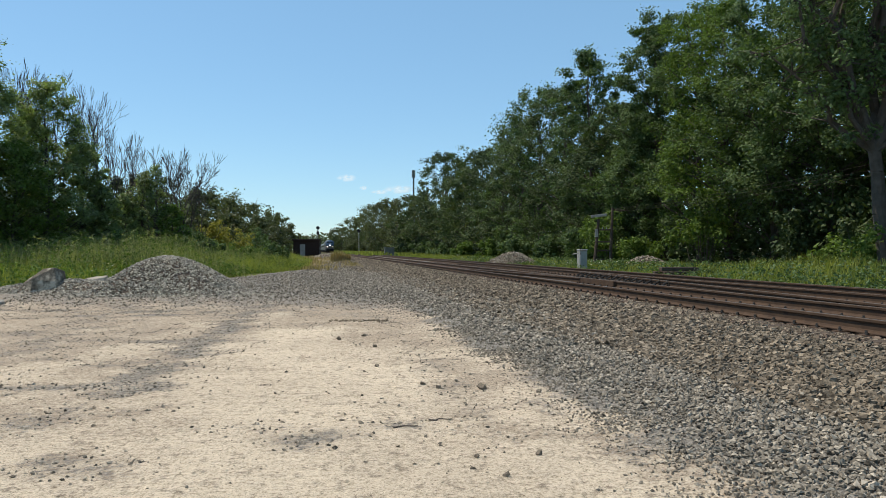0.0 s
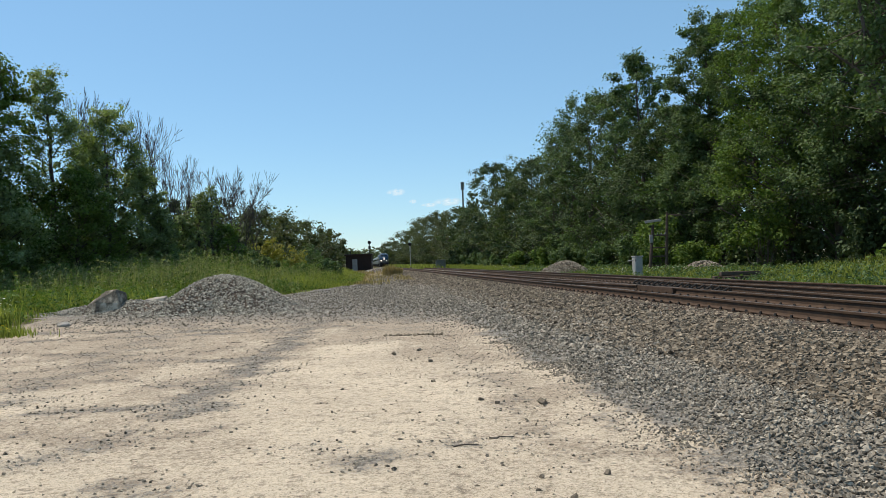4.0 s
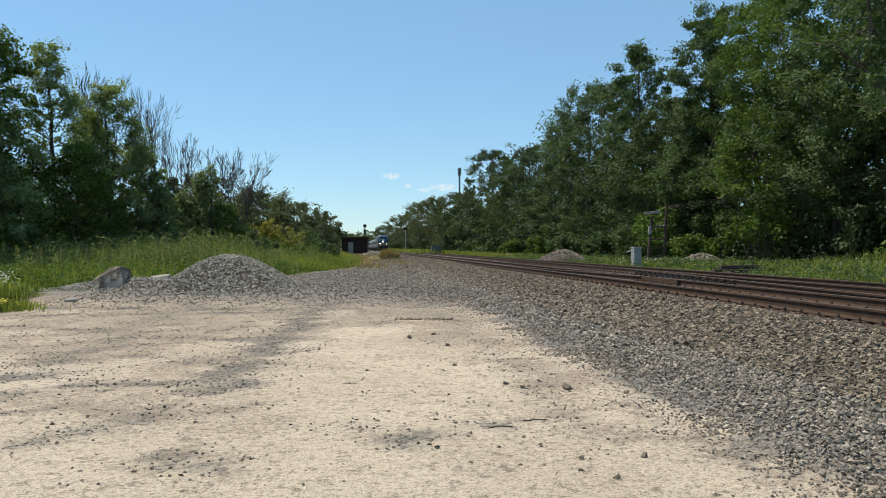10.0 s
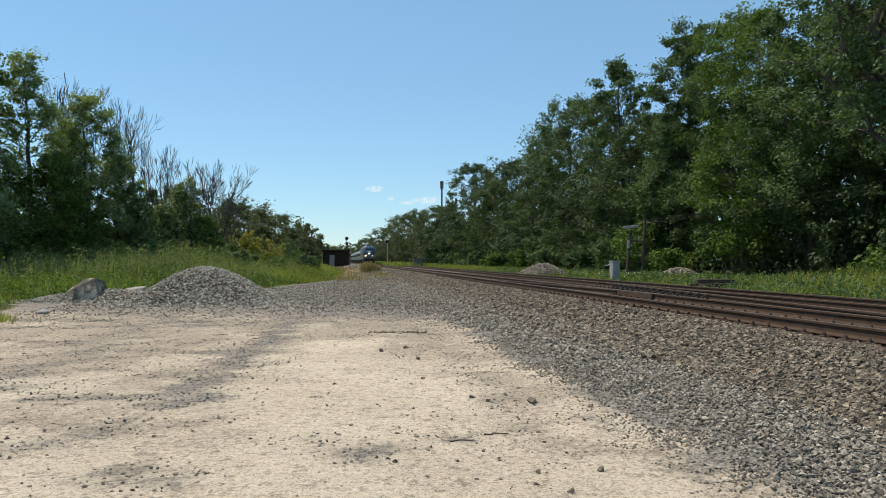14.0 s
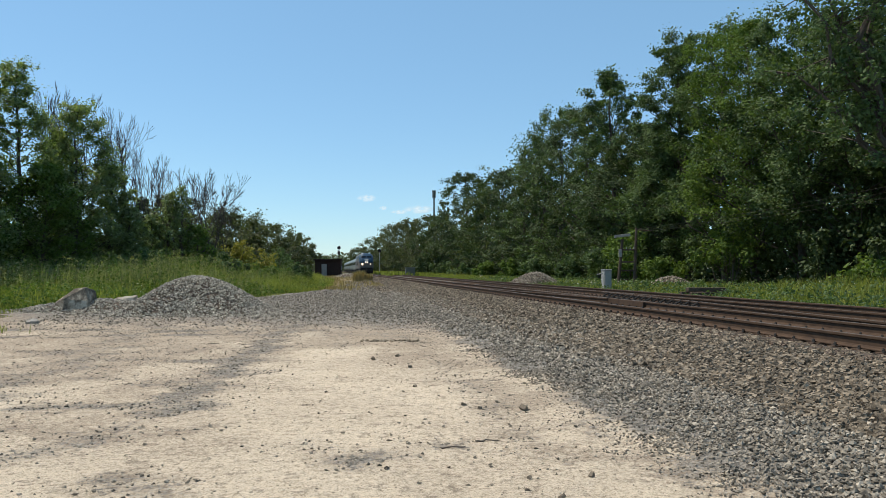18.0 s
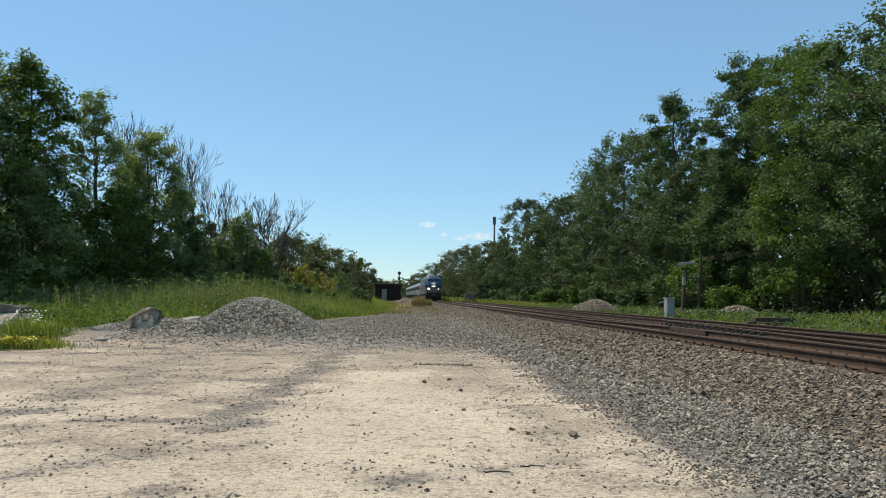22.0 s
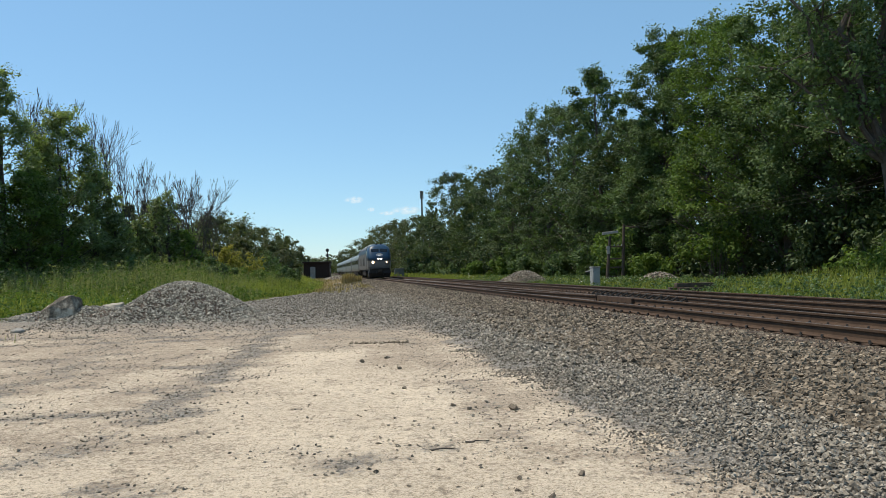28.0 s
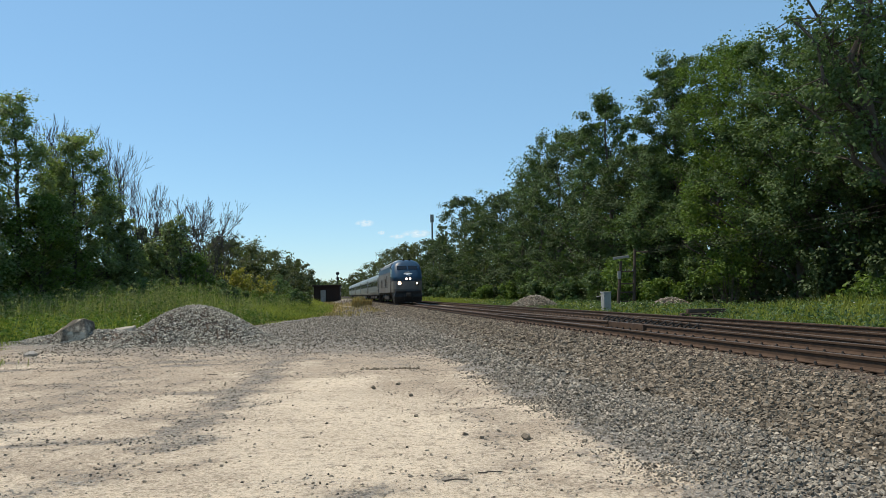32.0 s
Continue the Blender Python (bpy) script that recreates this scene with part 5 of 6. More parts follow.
def pole_rack():
    x, y = 11.3, 58.0
    e = empty("pole_rack", pose(x, y, float(ground_z(x, y)) - 0.05), "old two-legged wooden pole rack with crossarms and wires", "utility rack")
    rodded("pole", (-0.72, 0, 0), (-0.36, 0, 3.55), 0.12, M_RACKWOOD, e, rb=0.10)
    rodded("pole", (0.42, 0, 0), (0.62, 0, 4.35), 0.12, M_RACKWOOD, e, rb=0.09)
    boxed("crossarm", (-0.52, -0.09, 3.72), (0.58, 0.05, 3.90), M_PALEWOOD, e, "pale grey top board", 0.015, pose(0, 0, 0, 0, -6, 0))
    for z, a, b in ((2.75, -0.5, 0.55), (1.9, -0.62, 0.5), (0.65, -0.72, 0.0), (1.3, -0.68, 0.48)):
        boxed("crossarm", (a, -0.07, z), (b, 0.03, z + 0.11), M_RACKWOOD, e, bevel=0.01)
    for i in range(4):
        bm = bmesh.new()
        rod(bm, (-0.35 + 0.26 * i, -0.02, 2.86), (-0.35 + 0.26 * i, -0.02, 2.98), 0.035, 0.025, 6)
        part("insulator", bm, M_GREYBOX, e, "pale insulator")
    boxed("junction_box", (-0.64, -0.14, 2.3), (-0.44, 0.0, 2.85), M_PALEWOOD, e, "weathered box on the pole", 0.01)
    bm = bmesh.new()
    rod(bm, (0.6, 0, 4.2), (1.5, 0.1, 4.15), 0.05, 0.04, 6)
    part("bracket", bm, M_RACKWOOD, e)
    for i in range(3):
        cu = bpy.data.curves.new("wire", "CURVE")
        cu.dimensions, cu.bevel_depth = "3D", 0.007
        sp = cu.splines.new("POLY")
        sp.points.add(16)
        end = Vector((14.5, -32.0, 6.2 + 0.4 * i))
        start = Vector((0.62, 0, 4.05 + 0.1 * i))
        for j in range(17):
            t = j / 16
            q = start.lerp(end, t)
            sp.points[j].co = (q.x, q.y, q.z - 1.1 * 4 * t * (1 - t) * 0.45, 1)
        cu.materials.append(M_DARKWOOD)
        w = new("wire", cu)
        w.parent = e


def tie_stack():
    x, y = 10.5, 36.6
    e = empty("tie_stack", pose(x, y, float(ground_z(x, y)) + 0.02, 0, 0, 14), "loose stack of old dark railway ties in the grass", "tie stack")
    r = random.Random(4)
    for z, offs in ((0, (-0.35, -0.05, 0.28)), (0.19, (-0.2, 0.12)), (0.38, (-0.05,))):
        for d in offs:
            bm = bmesh.new()
            box(bm, (-1.05 - r.uniform(-0.2, 0.15), d, z + 0.01), (1.05 + r.uniform(-0.3, 0.1), d + 0.22, z + 0.19), 0.02, pose(0, 0, 0, 0, r.uniform(-1.2, 1.2), r.uniform(-4, 4)))
            part("tie", bm, M_OLDTIE, e)
    return e


def steel_cabinet():
    x, y = -9.6, 147.0
    e = empty("signal_cabinet", pose(x, y, float(ground_z(x, y)) - 0.03, 0, 0, 9), "dull grey-green signal cabinet beside the line", "cabinet")
    boxed("housing", (-0.85, -0.5, 0.15), (0.85, 0.5, 1.65), M_DULLGREEN, e, bevel=0.03)
    boxed("base", (-0.9, -0.55, 0), (0.9, 0.55, 0.15), M_CONCRETE, e)
    boxed("roof", (-0.92, -0.57, 1.65), (0.92, 0.57, 1.74), M_DULLGREEN, e, bevel=0.02)
    for a in (-0.8, 0.02):
        d = boxed("door", (a, -0.525, 0.22), (a + 0.78, -0.503, 1.58), M_DULLGREEN, e, bevel=0.008)
        boxed("handle", (a + 0.35, -0.55, 0.8), (a + 0.39, -0.5255, 0.98), M_BLACK, d)


relay_cabinet()
pole_rack()
tie_stack()
steel_cabinet()


# ---- brick relay hut and signals ----
def relay_hut():
    x, y = -22.2, 135.0
    gz = 0.55
    e = empty("relay_hut", pose(x, y, gz, 0, 0, 6), "dark red-brown brick relay hut with a flat roof", "hut")
    w, d, h = 2.05, 2.2, 2.62
    t = 0.2
    for nm, lo, hi in (("wall", (-w, -d, 0), (-1.02, -d + t, h)), ("wall", (-0.18, -d, 0), (w, -d + t, h)), ("wall", (-1.02, -d, 1.95), (-0.18, -d + t, h)),
                       ("wall", (-w, d - t, 0), (w, d, h)), ("wall", (-w, -d + t, 0), (-w + t, d - t, h)), ("wall", (w - t, -d + t, 0), (w, d - t, h))):
        boxed(nm, lo, hi, M_BRICK, e)
    boxed("floor_slab", (-w + t, -d + t, 0), (w - t, d - t, 0.06), M_CONCRETE, e)
    boxed("roof", (-w - 0.22, -d - 0.22, h), (w + 0.22, d + 0.22, h + 0.16), M_ROOFING, e, "dark tar roof slab", 0.02)
    boxed("fascia", (-w - 0.25, -d - 0.25, h - 0.08), (w + 0.25, -d - 0.222, h + 0.13), M_BRICK, e, "dark fascia board")
    dr = boxed("door", (-1.0, -d + 0.02, 0.02), (-0.2, -d + 0.07, 1.93), M_PALEWOOD, e, "pale grey metal door")
    boxed("handle", (-0.32, -d - 0.02, 0.95), (-0.28, -d + 0.018, 1.1), M_BLACK, dr)
    rodded("vent_pipe", (-1.5, 0.5, h + 0.16), (-1.5, 0.5, h + 0.75), 0.07, M_BLACK, e)
    boxed("meter_box", (w, -1.2, 1.0), (w + 0.14, -0.8, 1.6), M_PALEWOOD, e, "pale meter box", 0.01)
    return e


def block_signal(x, y, gz, h, label, ladder=True, mast=None):
    e = empty("railway_signal", pose(x, y, gz), label, "railway signal", "block signals")
    mt = mast or M_BLACK
    boxed("base", (-0.35, -0.35, 0), (0.35, 0.35, 0.35), M_WHITEPAINT if mast else M_CONCRETE, e, "pale concrete base", 0.03)
    rodded("mast", (0, 0, 0.35), (0, 0, h - 0.2), 0.085, mt, e)
    hd = rodded("signal_head", (0, -0.12, h - 1.0), (0, -0.12, h), 0.42, M_BLACK, e, "round black signal target", seg=20)
    hd.matrix_basis = Matrix.Translation((0, -0.15, h - 0.45)) @ Matrix.Rotation(radians(90), 4, "X") @ Matrix.Diagonal((1, 1, 0.12, 1)) @ Matrix.Translation((0, 0.12, -h + 0.5))
    for i, z in enumerate((h - 0.22, h - 0.47, h - 0.72)):
        bm = bmesh.new()
        rod(bm, (0, -0.19, z), (0, -0.42, z + 0.02), 0.10, 0.10, 10)
        part("hood", bm, M_BLACK, e)
    if ladder:
        for sx in (-0.42, -0.16):
            rodded("ladder_rail", (sx, 0.15, 0.3), (sx, 0.15, h - 0.9), 0.022, M_BLACK, e, seg=5)
        for i in range(14):
            rodded("rung", (-0.42, 0.15, 0.6 + i * (h - 1.8) / 13), (-0.16, 0.15, 0.6 + i * (h - 1.8) / 13), 0.014, M_BLACK, e, seg=4)
        boxed("platform", (-0.6, -0.1, h - 1.75), (0.4, 0.5, h - 1.70), M_BLACK, e)
        boxed("lower_head", (-0.28, -0.25, h - 2.1), (0.28, 0.1, h - 1.3), M_BLACK, e, "squat black lower signal unit", 0.05)
    return e


relay_hut()
block_signal(-30.3, 200.0, 0.45, 6.9, "tall black signal mast with ladder and round head")
block_signal(-20.4, 200.0, 0.30, 6.3, "slim grey signal mast with a black round head", False, M_GREYBOX)
def antenna_mast():
    e = empty("antenna_mast", pose(-7.65, 215, 0), "tall slim grey mast with a cluster of panels at its top", "mast")
    rodded("mast", (0, 0, 0), (0, 0, 22.2), 0.30, M_DULLGREEN, e, rb=0.20)
    for i in range(6):
        a = i * 1.047
        boxed("panel", (-0.12, 0.32, 20.2), (0.12, 0.46, 22.2), M_DULLGREEN, e, m=Matrix.Rotation(a, 4, "Z"), bevel=0.02)
    for z in (20.5, 21.8):
        rodded("collar", (0, 0, z), (0, 0, z + 0.12), 0.40, M_BLACK, e, seg=12)


antenna_mast()


# ---- small fair-weather clouds far off ----
def cloud(x, y, z, w, h):
    ob = raw("cloud", [(-w, 0, -h), (w, 0, -h), (w, 0, h), (-w, 0, h)], [(0, 1, 2, 3)], M_CLOUD)
    me = ob.data
    for v in me.vertices:
        v.co = (v.co.x, v.co.z, 0)
    ob.matrix_basis = Matrix.Translation((x, y, z)) @ Matrix.Rotation(radians(90), 4, "X")
    ob.visible_shadow = False
    return tagged(ob, "small white fair-weather cloud in a blue sky", "cloud", "clouds", "structure")


cloud(-350, 3000, 262, 40, 15)
cloud(-160, 3010, 220, 62, 17)
cloud(-232, 3020, 212, 34, 9)
cloud(-292, 3030, 228, 16, 9)


# ---- from paced to true depth ----
DEPTH = 0.8924                                  # metres of true distance for each metre paced out in the plan above
TURN = math.degrees(math.atan(math.tan(radians(9.29)) / DEPTH))


def settle_depth():
    """The plan above was paced out along y; bring every place in it to its true distance. Things keep their shape."""
    done = set()
    for ob in list(scene.objects):
        if ob.type not in ("MESH", "EMPTY") or (ob.parent and ob.parent.location.length > 0.001):
            continue
        at = ob.matrix_basis
        if at.translation.length > 0.001:
            turn = Matrix.Rotation(radians(TURN - 9.29), 4, "Z") if ob.parent else Matrix()
            ob.matrix_basis = Matrix.Translation((at.translation.x, at.translation.y * DEPTH, at.translation.z)) @ turn @ at.to_3x3().to_4x4()
        elif ob.type == "MESH" and ob.data.name not in done:
            done.add(ob.data.name)
            co = np.empty(3 * len(ob.data.vertices), np.float32)
            ob.data.vertices.foreach_get("co", co)
            co[1::3] *= DEPTH
            ob.data.vertices.foreach_set("co", co)
            ob.data.update()


settle_depth()


# ---- the train ----
GAUGE_MID = (A1 + A2) / 2
TRAIN = [(0.0, 302.0), (6.0, 258.0), (13.0, 209.0), (19.0, 168.0), (23.0, 139.5), (28.0, 107.0), (32.0, 83.0)]


def place(t):
    return float(np.interp(t, [q[0] for q in TRAIN], [q[1] for q in TRAIN]))


def train_rows(back):
    """The front of a vehicle that runs the given metres behind the train's nose."""
    ct, st = math.cos(radians(TURN)), math.sin(radians(TURN))
    rows = []
    for t, y in TRAIN:
        x = GAUGE_MID / CT - y * ST / CT
        rows.append((t, Matrix.Translation((x - st * back, y * DEPTH + ct * back, HEAD)) @ Matrix.Rotation(radians(TURN), 4, "Z")))
    return rows


def loft(bm, rings, caps=True):
    """Skin between rings of equally many points."""
    vs = [[bm.verts.new(p) for p in ring] for ring in rings]
    k = len(rings[0])
    for a, b in zip(vs, vs[1:]):
        for j in range(k):
            bm.faces.new((a[j], a[(j + 1) % k], b[(j + 1) % k], b[j]))
    if caps:
        bm.faces.new(vs[0][::-1])
        bm.faces.new(vs[-1])
    bmesh.ops.recalc_face_normals(bm, faces=bm.faces[:])


WHEELS = []


def bogie(e, y, axles, frame_len, wheel_r):
    fr = boxed("bogie_frame", (-1.15, y - frame_len / 2, 0.45), (-0.95, y + frame_len / 2, 0.85), M_GRIME, e, bevel=0.04)
    boxed("bogie_frame", (0.95, y - frame_len / 2, 0.45), (1.15, y + frame_len / 2, 0.85), M_GRIME, e, bevel=0.04)
    boxed("bolster", (-1.2, y - 0.3, 0.6), (1.2, y + 0.3, 0.98), M_GRIME, e, bevel=0.03)
    for ay in axles:
        bm = bmesh.new()
        for sx in (-0.76, 0.76):
            rod(bm, (sx - 0.06, 0, 0), (sx + 0.06, 0, 0), wheel_r, seg=20)
            rod(bm, (sx * 0.88 - 0.015, 0, 0), (sx * 0.88 + 0.015, 0, 0), wheel_r + 0.025, seg=20)
            for i in range(6):
                box(bm, (-0.07, -0.05, 0.12), (0.07, 0.05, wheel_r - 0.1), 0, Matrix.Translation((sx, 0, 0)) @ Matrix.Rotation(i * 1.0472, 4, "X"))
        rod(bm, (-0.76, 0, 0), (0.76, 0, 0), 0.09, seg=10)
        w = part("wheelset", bm, M_GRIME, e)
        w.matrix_basis = Matrix.Translation((0, y + ay, wheel_r))
        WHEELS.append((w, y + ay, wheel_r))
        for sx in (-1, 1):
            boxed("axle_box", (min(sx * 0.92, sx * 1.22), y + ay - 0.17, wheel_r - 0.17), (max(sx * 0.92, sx * 1.22), y + ay + 0.17, wheel_r + 0.17), M_GRIME, e, bevel=0.03)
            bm = bmesh.new()
            rod(bm, (sx * 1.05, y + ay + 0.3, 0.5), (sx * 1.05, y + ay + 0.3, 0.95), 0.10, seg=8)
            part("spring", bm, M_BLACK, e)


def locomotive():
    e = empty("locomotive", pose(0, 0, 0), "blue and silver diesel passenger locomotive with lit headlights", "locomotive")
    W = 1.52
    # silver carbody behind the cab
    def ring(y, w, z0, z1, r=0.35):
        return [(-w, y, z0), (w, y, z0), (w, y, z1 - r), (w - r * 0.35, y, z1 - r * 0.35), (w - r * 1.1, y, z1), (-w + r * 1.1, y, z1), (-w + r * 0.35, y, z1 - r * 0.35), (-w, y, z1 - r)]
    bm = bmesh.new()
    loft(bm, [ring(3.2, W, 1.15, 4.36, 0.5), ring(20.9, W, 1.15, 4.36, 0.5)])
    part("carbody", bm, M_SILVER, e)
    # nose and cab: rounded in plan, drawn in towards the roof
    def nose(z, out, w, back=3.2):
        pts = []
        for i in range(17):
            a = math.pi * i / 16
            c, q = -math.cos(a), math.sin(a)
            pts.append((w * math.copysign(abs(c) ** 0.55, c), out + 1.15 * (1 - q ** 0.6), z))
        return pts + [(w, back, z), (-w, back, z)]
    bm = bmesh.new()
    loft(bm, [nose(1.15, 0.10, W - 0.04), nose(1.5, 0.0, W), nose(2.28, 0.02, W)])
    part("nose", bm, M_SILVER, e, "silver lower nose")
    bm = bmesh.new()
    loft(bm, [nose(2.284, 0.02, W + 0.004), nose(2.75, 0.10, W + 0.004), nose(3.35, 0.48, W), nose(3.72, 0.72, W - 0.05), nose(3.98, 0.90, W - 0.15), nose(4.20, 1.08, W - 0.34),
              nose(4.36, 1.30, W - 0.58), nose(4.46, 1.60, W - 0.85)])
    part("cab", bm, M_BLUE, e, "dark blue sloping cab front", True)
    # windscreen panes lie on the slope between 3.40 and 3.92
    slope = math.degrees(math.atan2(0.47, 0.73))
    for a, b, turn in ((-1.05, -0.07, -4), (0.07, 1.05, 4)):
        boxed("windscreen", (a, -0.02, 0.16), (b, 0.02, 0.62), M_GLASS, e, "dark windscreen pane", 0.01, pose(0, 0.425, 3.33, -slope) @ Matrix.Rotation(radians(turn), 4, "Z"))
    for sx in (-1, 1):
        boxed("side_window", (min(sx * (W - 0.06), sx * (W + 0.012)), 1.75, 3.05), (max(sx * (W - 0.06), sx * (W + 0.012)), 2.5, 3.62), M_GLASS, e, "dark cab side window", 0.004)
        d = boxed("cab_door", (min(sx * (W - 0.05), sx * (W + 0.014)), 2.7, 1.35), (max(sx * (W - 0.05), sx * (W + 0.014)), 3.3, 3.35), M_SILVER, e, bevel=0.01)
        boxed("door_window", (min(sx * W, sx * (W + 0.02)), 2.82, 2.6), (max(sx * W, sx * (W + 0.02)), 3.18, 3.15), M_GLASS, d)
        rodded("grab_rail", (sx * (W + 0.06), 2.62, 1.0), (sx * (W + 0.06), 2.62, 2.7), 0.02, M_SHINY, e, seg=5)
        for y0 in (9.0, 14.5):
            g = boxed("side_grille", (min(sx * (W - 0.02), sx * (W + 0.016)), y0, 1.7), (max(sx * (W - 0.02), sx * (W + 0.016)), y0 + 1.5, 2.7), M_BLACK, e, "dark side grille", 0.005)
            for j in range(6):
                boxed("slat", (min(sx * (W + 0.012), sx * (W + 0.035)), y0 + 0.05, 1.78 + 0.15 * j), (max(sx * (W + 0.012), sx * (W + 0.035)), y0 + 1.45, 1.82 + 0.15 * j), M_GRIME, g)
    for sx in (-1, 1):
        def side_strip(nm, y0, y1, z0, z1, out, mat, label):
            boxed(nm, (min(sx * (W - 0.02), sx * (W + out)), y0, z0), (max(sx * (W - 0.02), sx * (W + out)), y1, z1), mat, e, label, 0.003)
        side_strip("side_band", 3.32, 20.8, 3.30, 3.84, 0.008, M_BLUE, "dark blue upper side band")
        for y0 in (5.4, 7.2, 11.2, 13.0, 16.8, 18.7):
            side_strip("access_panel", y0, y0 + 1.1, 1.7, 3.0, 0.006, M_GRIME if y0 == 7.2 else M_SILVER, "flush side access panel")
        side_strip("radiator_grille", 17.0, 20.2, 3.86, 4.02, 0.0, M_BLACK, "black radiator grille below the roof")
    # roof hatches and fans, pale
    for y0, y1 in ((3.7, 6.6), (7.0, 11.0), (11.4, 15.4), (15.8, 20.2)):
        boxed("roof_hatch", (-0.85, y0, 4.36), (0.85, y1, 4.50), M_WHITEPAINT, e, "pale roof hatch", 0.05)
    for y0 in (16.8, 18.6):
        rodded("roof_fan", (0, y0, 4.50), (0, y0, 4.56), 0.6, M_GRIME, e, seg=20)
    rodded("horn", (-0.3, 1.9, 4.44), (-0.3, 1.4, 4.45), 0.06, M_BLACK, e, rb=0.12)
    rodded("horn", (0.3, 1.9, 4.44), (0.3, 1.4, 4.45), 0.06, M_BLACK, e, rb=0.12)
    # pale emblem and number bars on the blue front
    boxed("emblem", (-0.42, -0.02, 0.26), (0.42, 0.03, 0.36), M_WHITEPAINT, e, "pale swoosh emblem", 0.005, pose(0, 0.085, 2.74, -32, 0, 0))
    boxed("emblem", (-0.22, -0.02, 0.14), (0.20, 0.03, 0.22), M_WHITEPAINT, e, "pale swoosh emblem", 0.005, pose(0, 0.085, 2.74, -32, 12, 0))
    boxed("number_board", (-0.26, -0.02, 0.46), (0.26, 0.03, 0.54), M_PALEWOOD, e, "pale number bar", 0.005, pose(0, 0.085, 2.74, -32, 0, 0))
    # lights
    boxed("headlight_housing", (-0.34, -0.09, 2.36), (0.34, 0.2, 2.66), M_BLACK, e, bevel=0.04)
    def lens(nm, x, z, r, y):
        bm = bmesh.new()
        bmesh.ops.create_uvsphere(bm, u_segments=14, v_segments=8, radius=r, matrix=Matrix.Translation((x, y, z)) @ Matrix.Diagonal((1, 0.35, 1, 1)))
        part(nm, bm, M_DITCHLIGHT if nm == "ditch_light" else M_HEADLIGHT, e, "glaring warm white lamp", True)
    lens("headlight", -0.17, 2.50, 0.11, -0.10)
    lens("headlight", 0.17, 2.50, 0.11, -0.10)
    for sx, r in ((-1, 0.18), (1, 0.10)):
        boxed("ditch_light_housing", (sx * 0.88 - 0.17, -0.10, 1.88), (sx * 0.88 + 0.17, 0.1, 2.22), M_BLACK, e, bevel=0.03)
        lens("ditch_light", sx * 0.88, 2.05, r, -0.11)
    # pilot, steps, coupler
    bm = bmesh.new()
    loft(bm, [[(-1.35, 0.25, 0.12), (1.35, 0.25, 0.12), (1.45, 1.2, 0.12), (-1.45, 1.2, 0.12)], [(-1.42, -0.06, 0.7), (1.42, -0.06, 0.7), (1.5, 1.2, 0.7), (-1.5, 1.2, 0.7)],
              [(-1.3, 0.0, 1.149), (1.3, 0.0, 1.149), (1.5, 1.2, 1.149), (-1.5, 1.2, 1.149)]])
    part("pilot", bm, M_BLACK, e, "black snow-plough pilot")
    boxed("anticlimber", (-1.25, -0.22, 1.14), (1.25, 0.15, 1.30), M_BLACK, e, bevel=0.03)
    bm = bmesh.new()
    box(bm, (-0.14, -0.55, 0.78), (0.14, 0.0, 1.02), 0.03)
    box(bm, (-0.24, -0.72, 0.72), (0.22, -0.5, 1.08), 0.06)
    part("coupler", bm, M_GRIME, e)
    for sx in (-1, 1):
        for z in (0.45, 0.8):
            boxed("step", (sx * 1.38 - 0.16, 2.5, z), (sx * 1.38 + 0.16, 3.0, z + 0.05), M_BLACK, e)
        rodded("air_hose", (sx * 0.45, -0.1, 0.95), (sx * 0.42, -0.22, 0.4), 0.03, M_BLACK, e, seg=6)
    boxed("underframe", (-1.35, 1.2, 0.95), (1.35, 20.7, 1.16), M_GRIME, e)
    boxed("fuel_tank", (-1.35, 7.8, 0.30), (1.35, 13.4, 0.96), M_GRIME, e, "black belly fuel tank", 0.12)
    bogie(e, 4.6, (-1.37, 1.37), 3.9, 0.508)
    bogie(e, 17.0, (-1.37, 1.37), 3.9, 0.508)
    return e


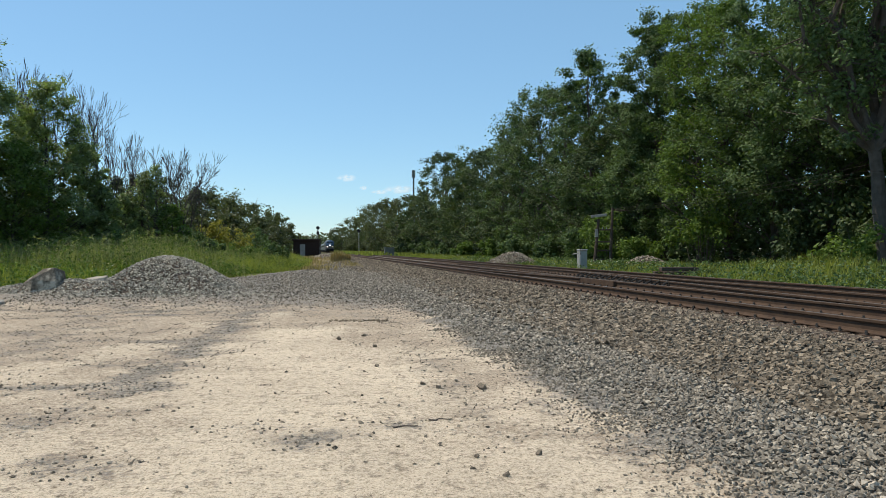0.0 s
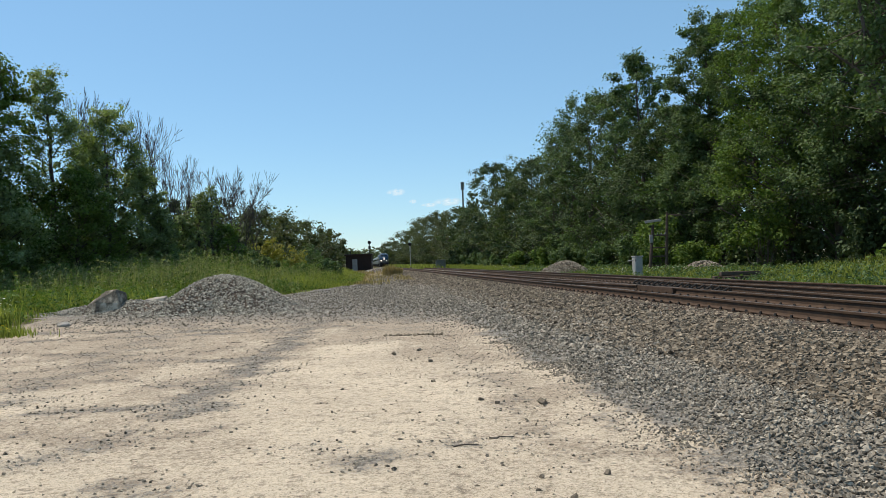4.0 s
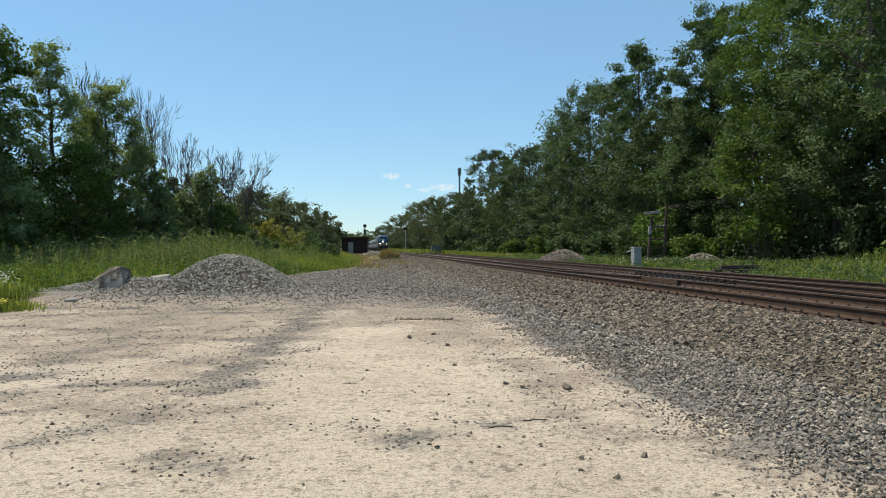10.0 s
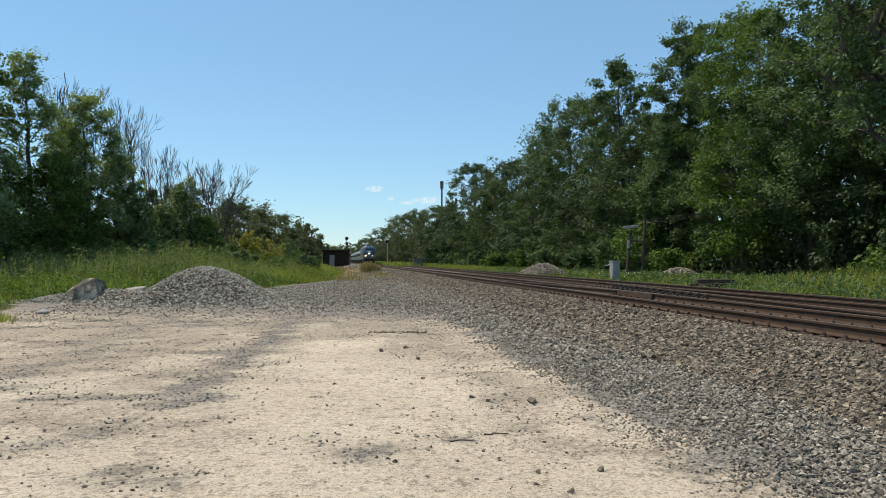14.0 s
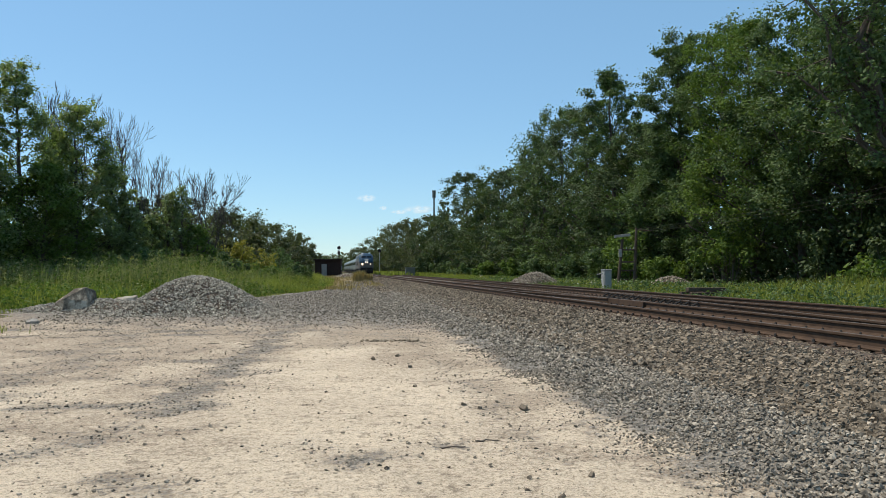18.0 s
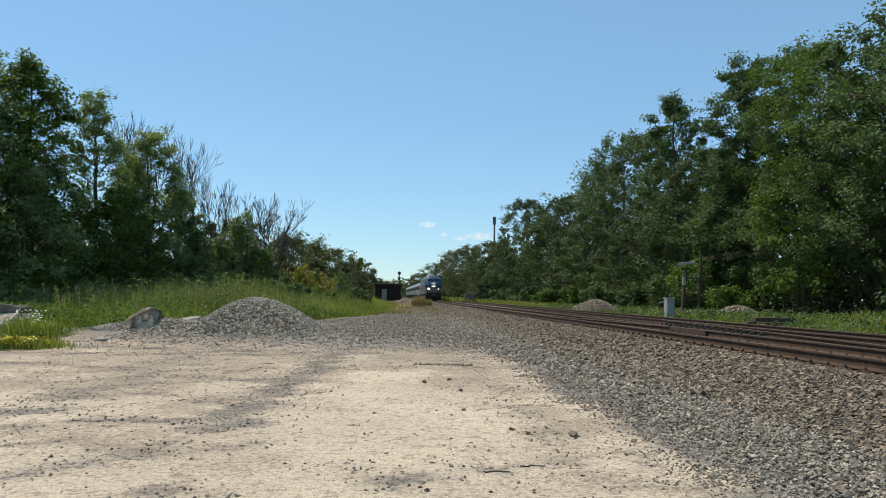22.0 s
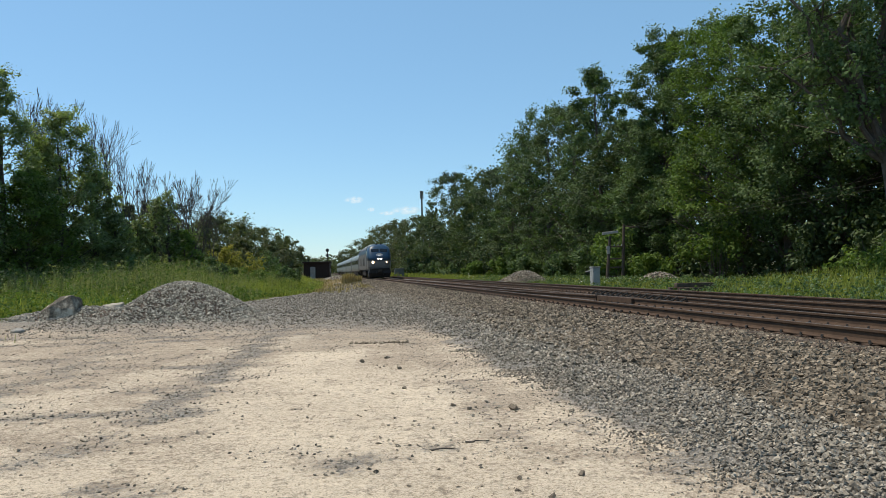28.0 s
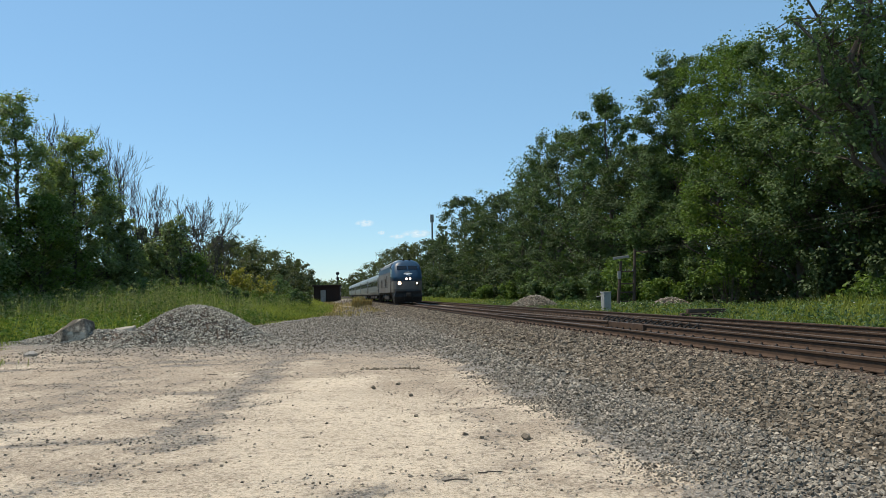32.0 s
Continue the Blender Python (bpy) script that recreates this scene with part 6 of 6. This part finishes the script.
def coach():
    e = empty("coach", pose(0, 0, 0), "silver ribbed passenger coach with a dark window band", "passenger car", "train coaches")
    W, L = 1.52, 25.6
    prof = [(-W + 0.08, 0.95), (W - 0.08, 0.95), (W, 1.35), (W, 3.0), (W - 0.10, 3.35), (W - 0.42, 3.66), (0.6, 3.84), (0, 3.88), (-0.6, 3.84), (-W + 0.42, 3.66), (-W + 0.10, 3.35), (-W, 3.0), (-W, 1.35)]
    bm = bmesh.new()
    loft(bm, [[(x, y, z) for x, z in prof] for y in (0.25, L - 0.25)])
    part("carbody", bm, M_STEEL, e)
    for sx in (-1, 1):
        def strip(nm, z0, z1, out, mat, y0=0.4, y1=L - 0.4, par=e, label=""):
            return boxed(nm, (min(sx * (W - 0.03), sx * (W + out)), y0, z0), (max(sx * (W - 0.03), sx * (W + out)), y1, z1), mat, par, label, 0.0)
        strip("window_band", 2.02, 2.82, 0.006, M_BAND, label="dark blue window band")
        for i in range(11):
            strip("window", 2.12, 2.72, 0.014, M_GLASS, 2.6 + 1.88 * i, 2.6 + 1.88 * i + 1.4, label="dark coach window")
        for z in (1.15, 1.35, 1.55, 1.75):
            strip("rib", z, z + 0.06, 0.025, M_STEEL)
        for y0 in (0.7, L - 1.7):
            d = strip("door", 1.05, 3.1, 0.018, M_SILVER, y0, y0 + 0.95)
            strip("door_window", 2.2, 2.8, 0.024, M_GLASS, y0 + 0.3, y0 + 0.65, d)
    boxed("underframe", (-1.3, 0.5, 0.78), (1.3, L - 0.5, 0.96), M_GRIME, e)
    for y0, y1 in ((6.5, 10.0), (11.2, 15.4), (16.2, 18.4)):
        boxed("equipment_box", (-1.35, y0, 0.38), (1.35, y1, 0.80), M_GRIME, e, bevel=0.05)
    for y0 in (0.0, L - 0.25):
        boxed("gangway", (-0.55, y0, 1.0), (0.55, y0 + 0.25, 3.3), M_BLACK, e, "black end gangway", 0.03)
    for y0, y1 in ((5, 8), (17, 20)):
        boxed("roof_vent", (-0.5, y0, 3.86), (0.5, y1, 3.98), M_SILVER, e, bevel=0.04)
    bogie(e, 3.4, (-1.3, 1.3), 3.4, 0.457)
    bogie(e, L - 3.4, (-1.3, 1.3), 3.4, 0.457)
    return e


LOCO = locomotive()
COACHES = [coach() for i in range(5)]


def roll_rows(y, r):
    """A wheelset turns as the train rolls towards the viewer."""
    rows, n = [], 400
    for i in range(n + 1):
        t = 32.0 * i / n
        rows.append((t, Matrix.Translation((0, y, r)) @ Matrix.Rotation((TRAIN[0][1] - place(t)) * DEPTH / math.cos(radians(TURN)) / r, 4, "X")))
    return rows


def motions():
    walk(LOCO, train_rows(0))
    for i, c in enumerate(COACHES):
        walk(c, train_rows(21.5 + 26.0 * i))
    for w, y, r in WHEELS:
        walk(w, roll_rows(y, r))


motions()
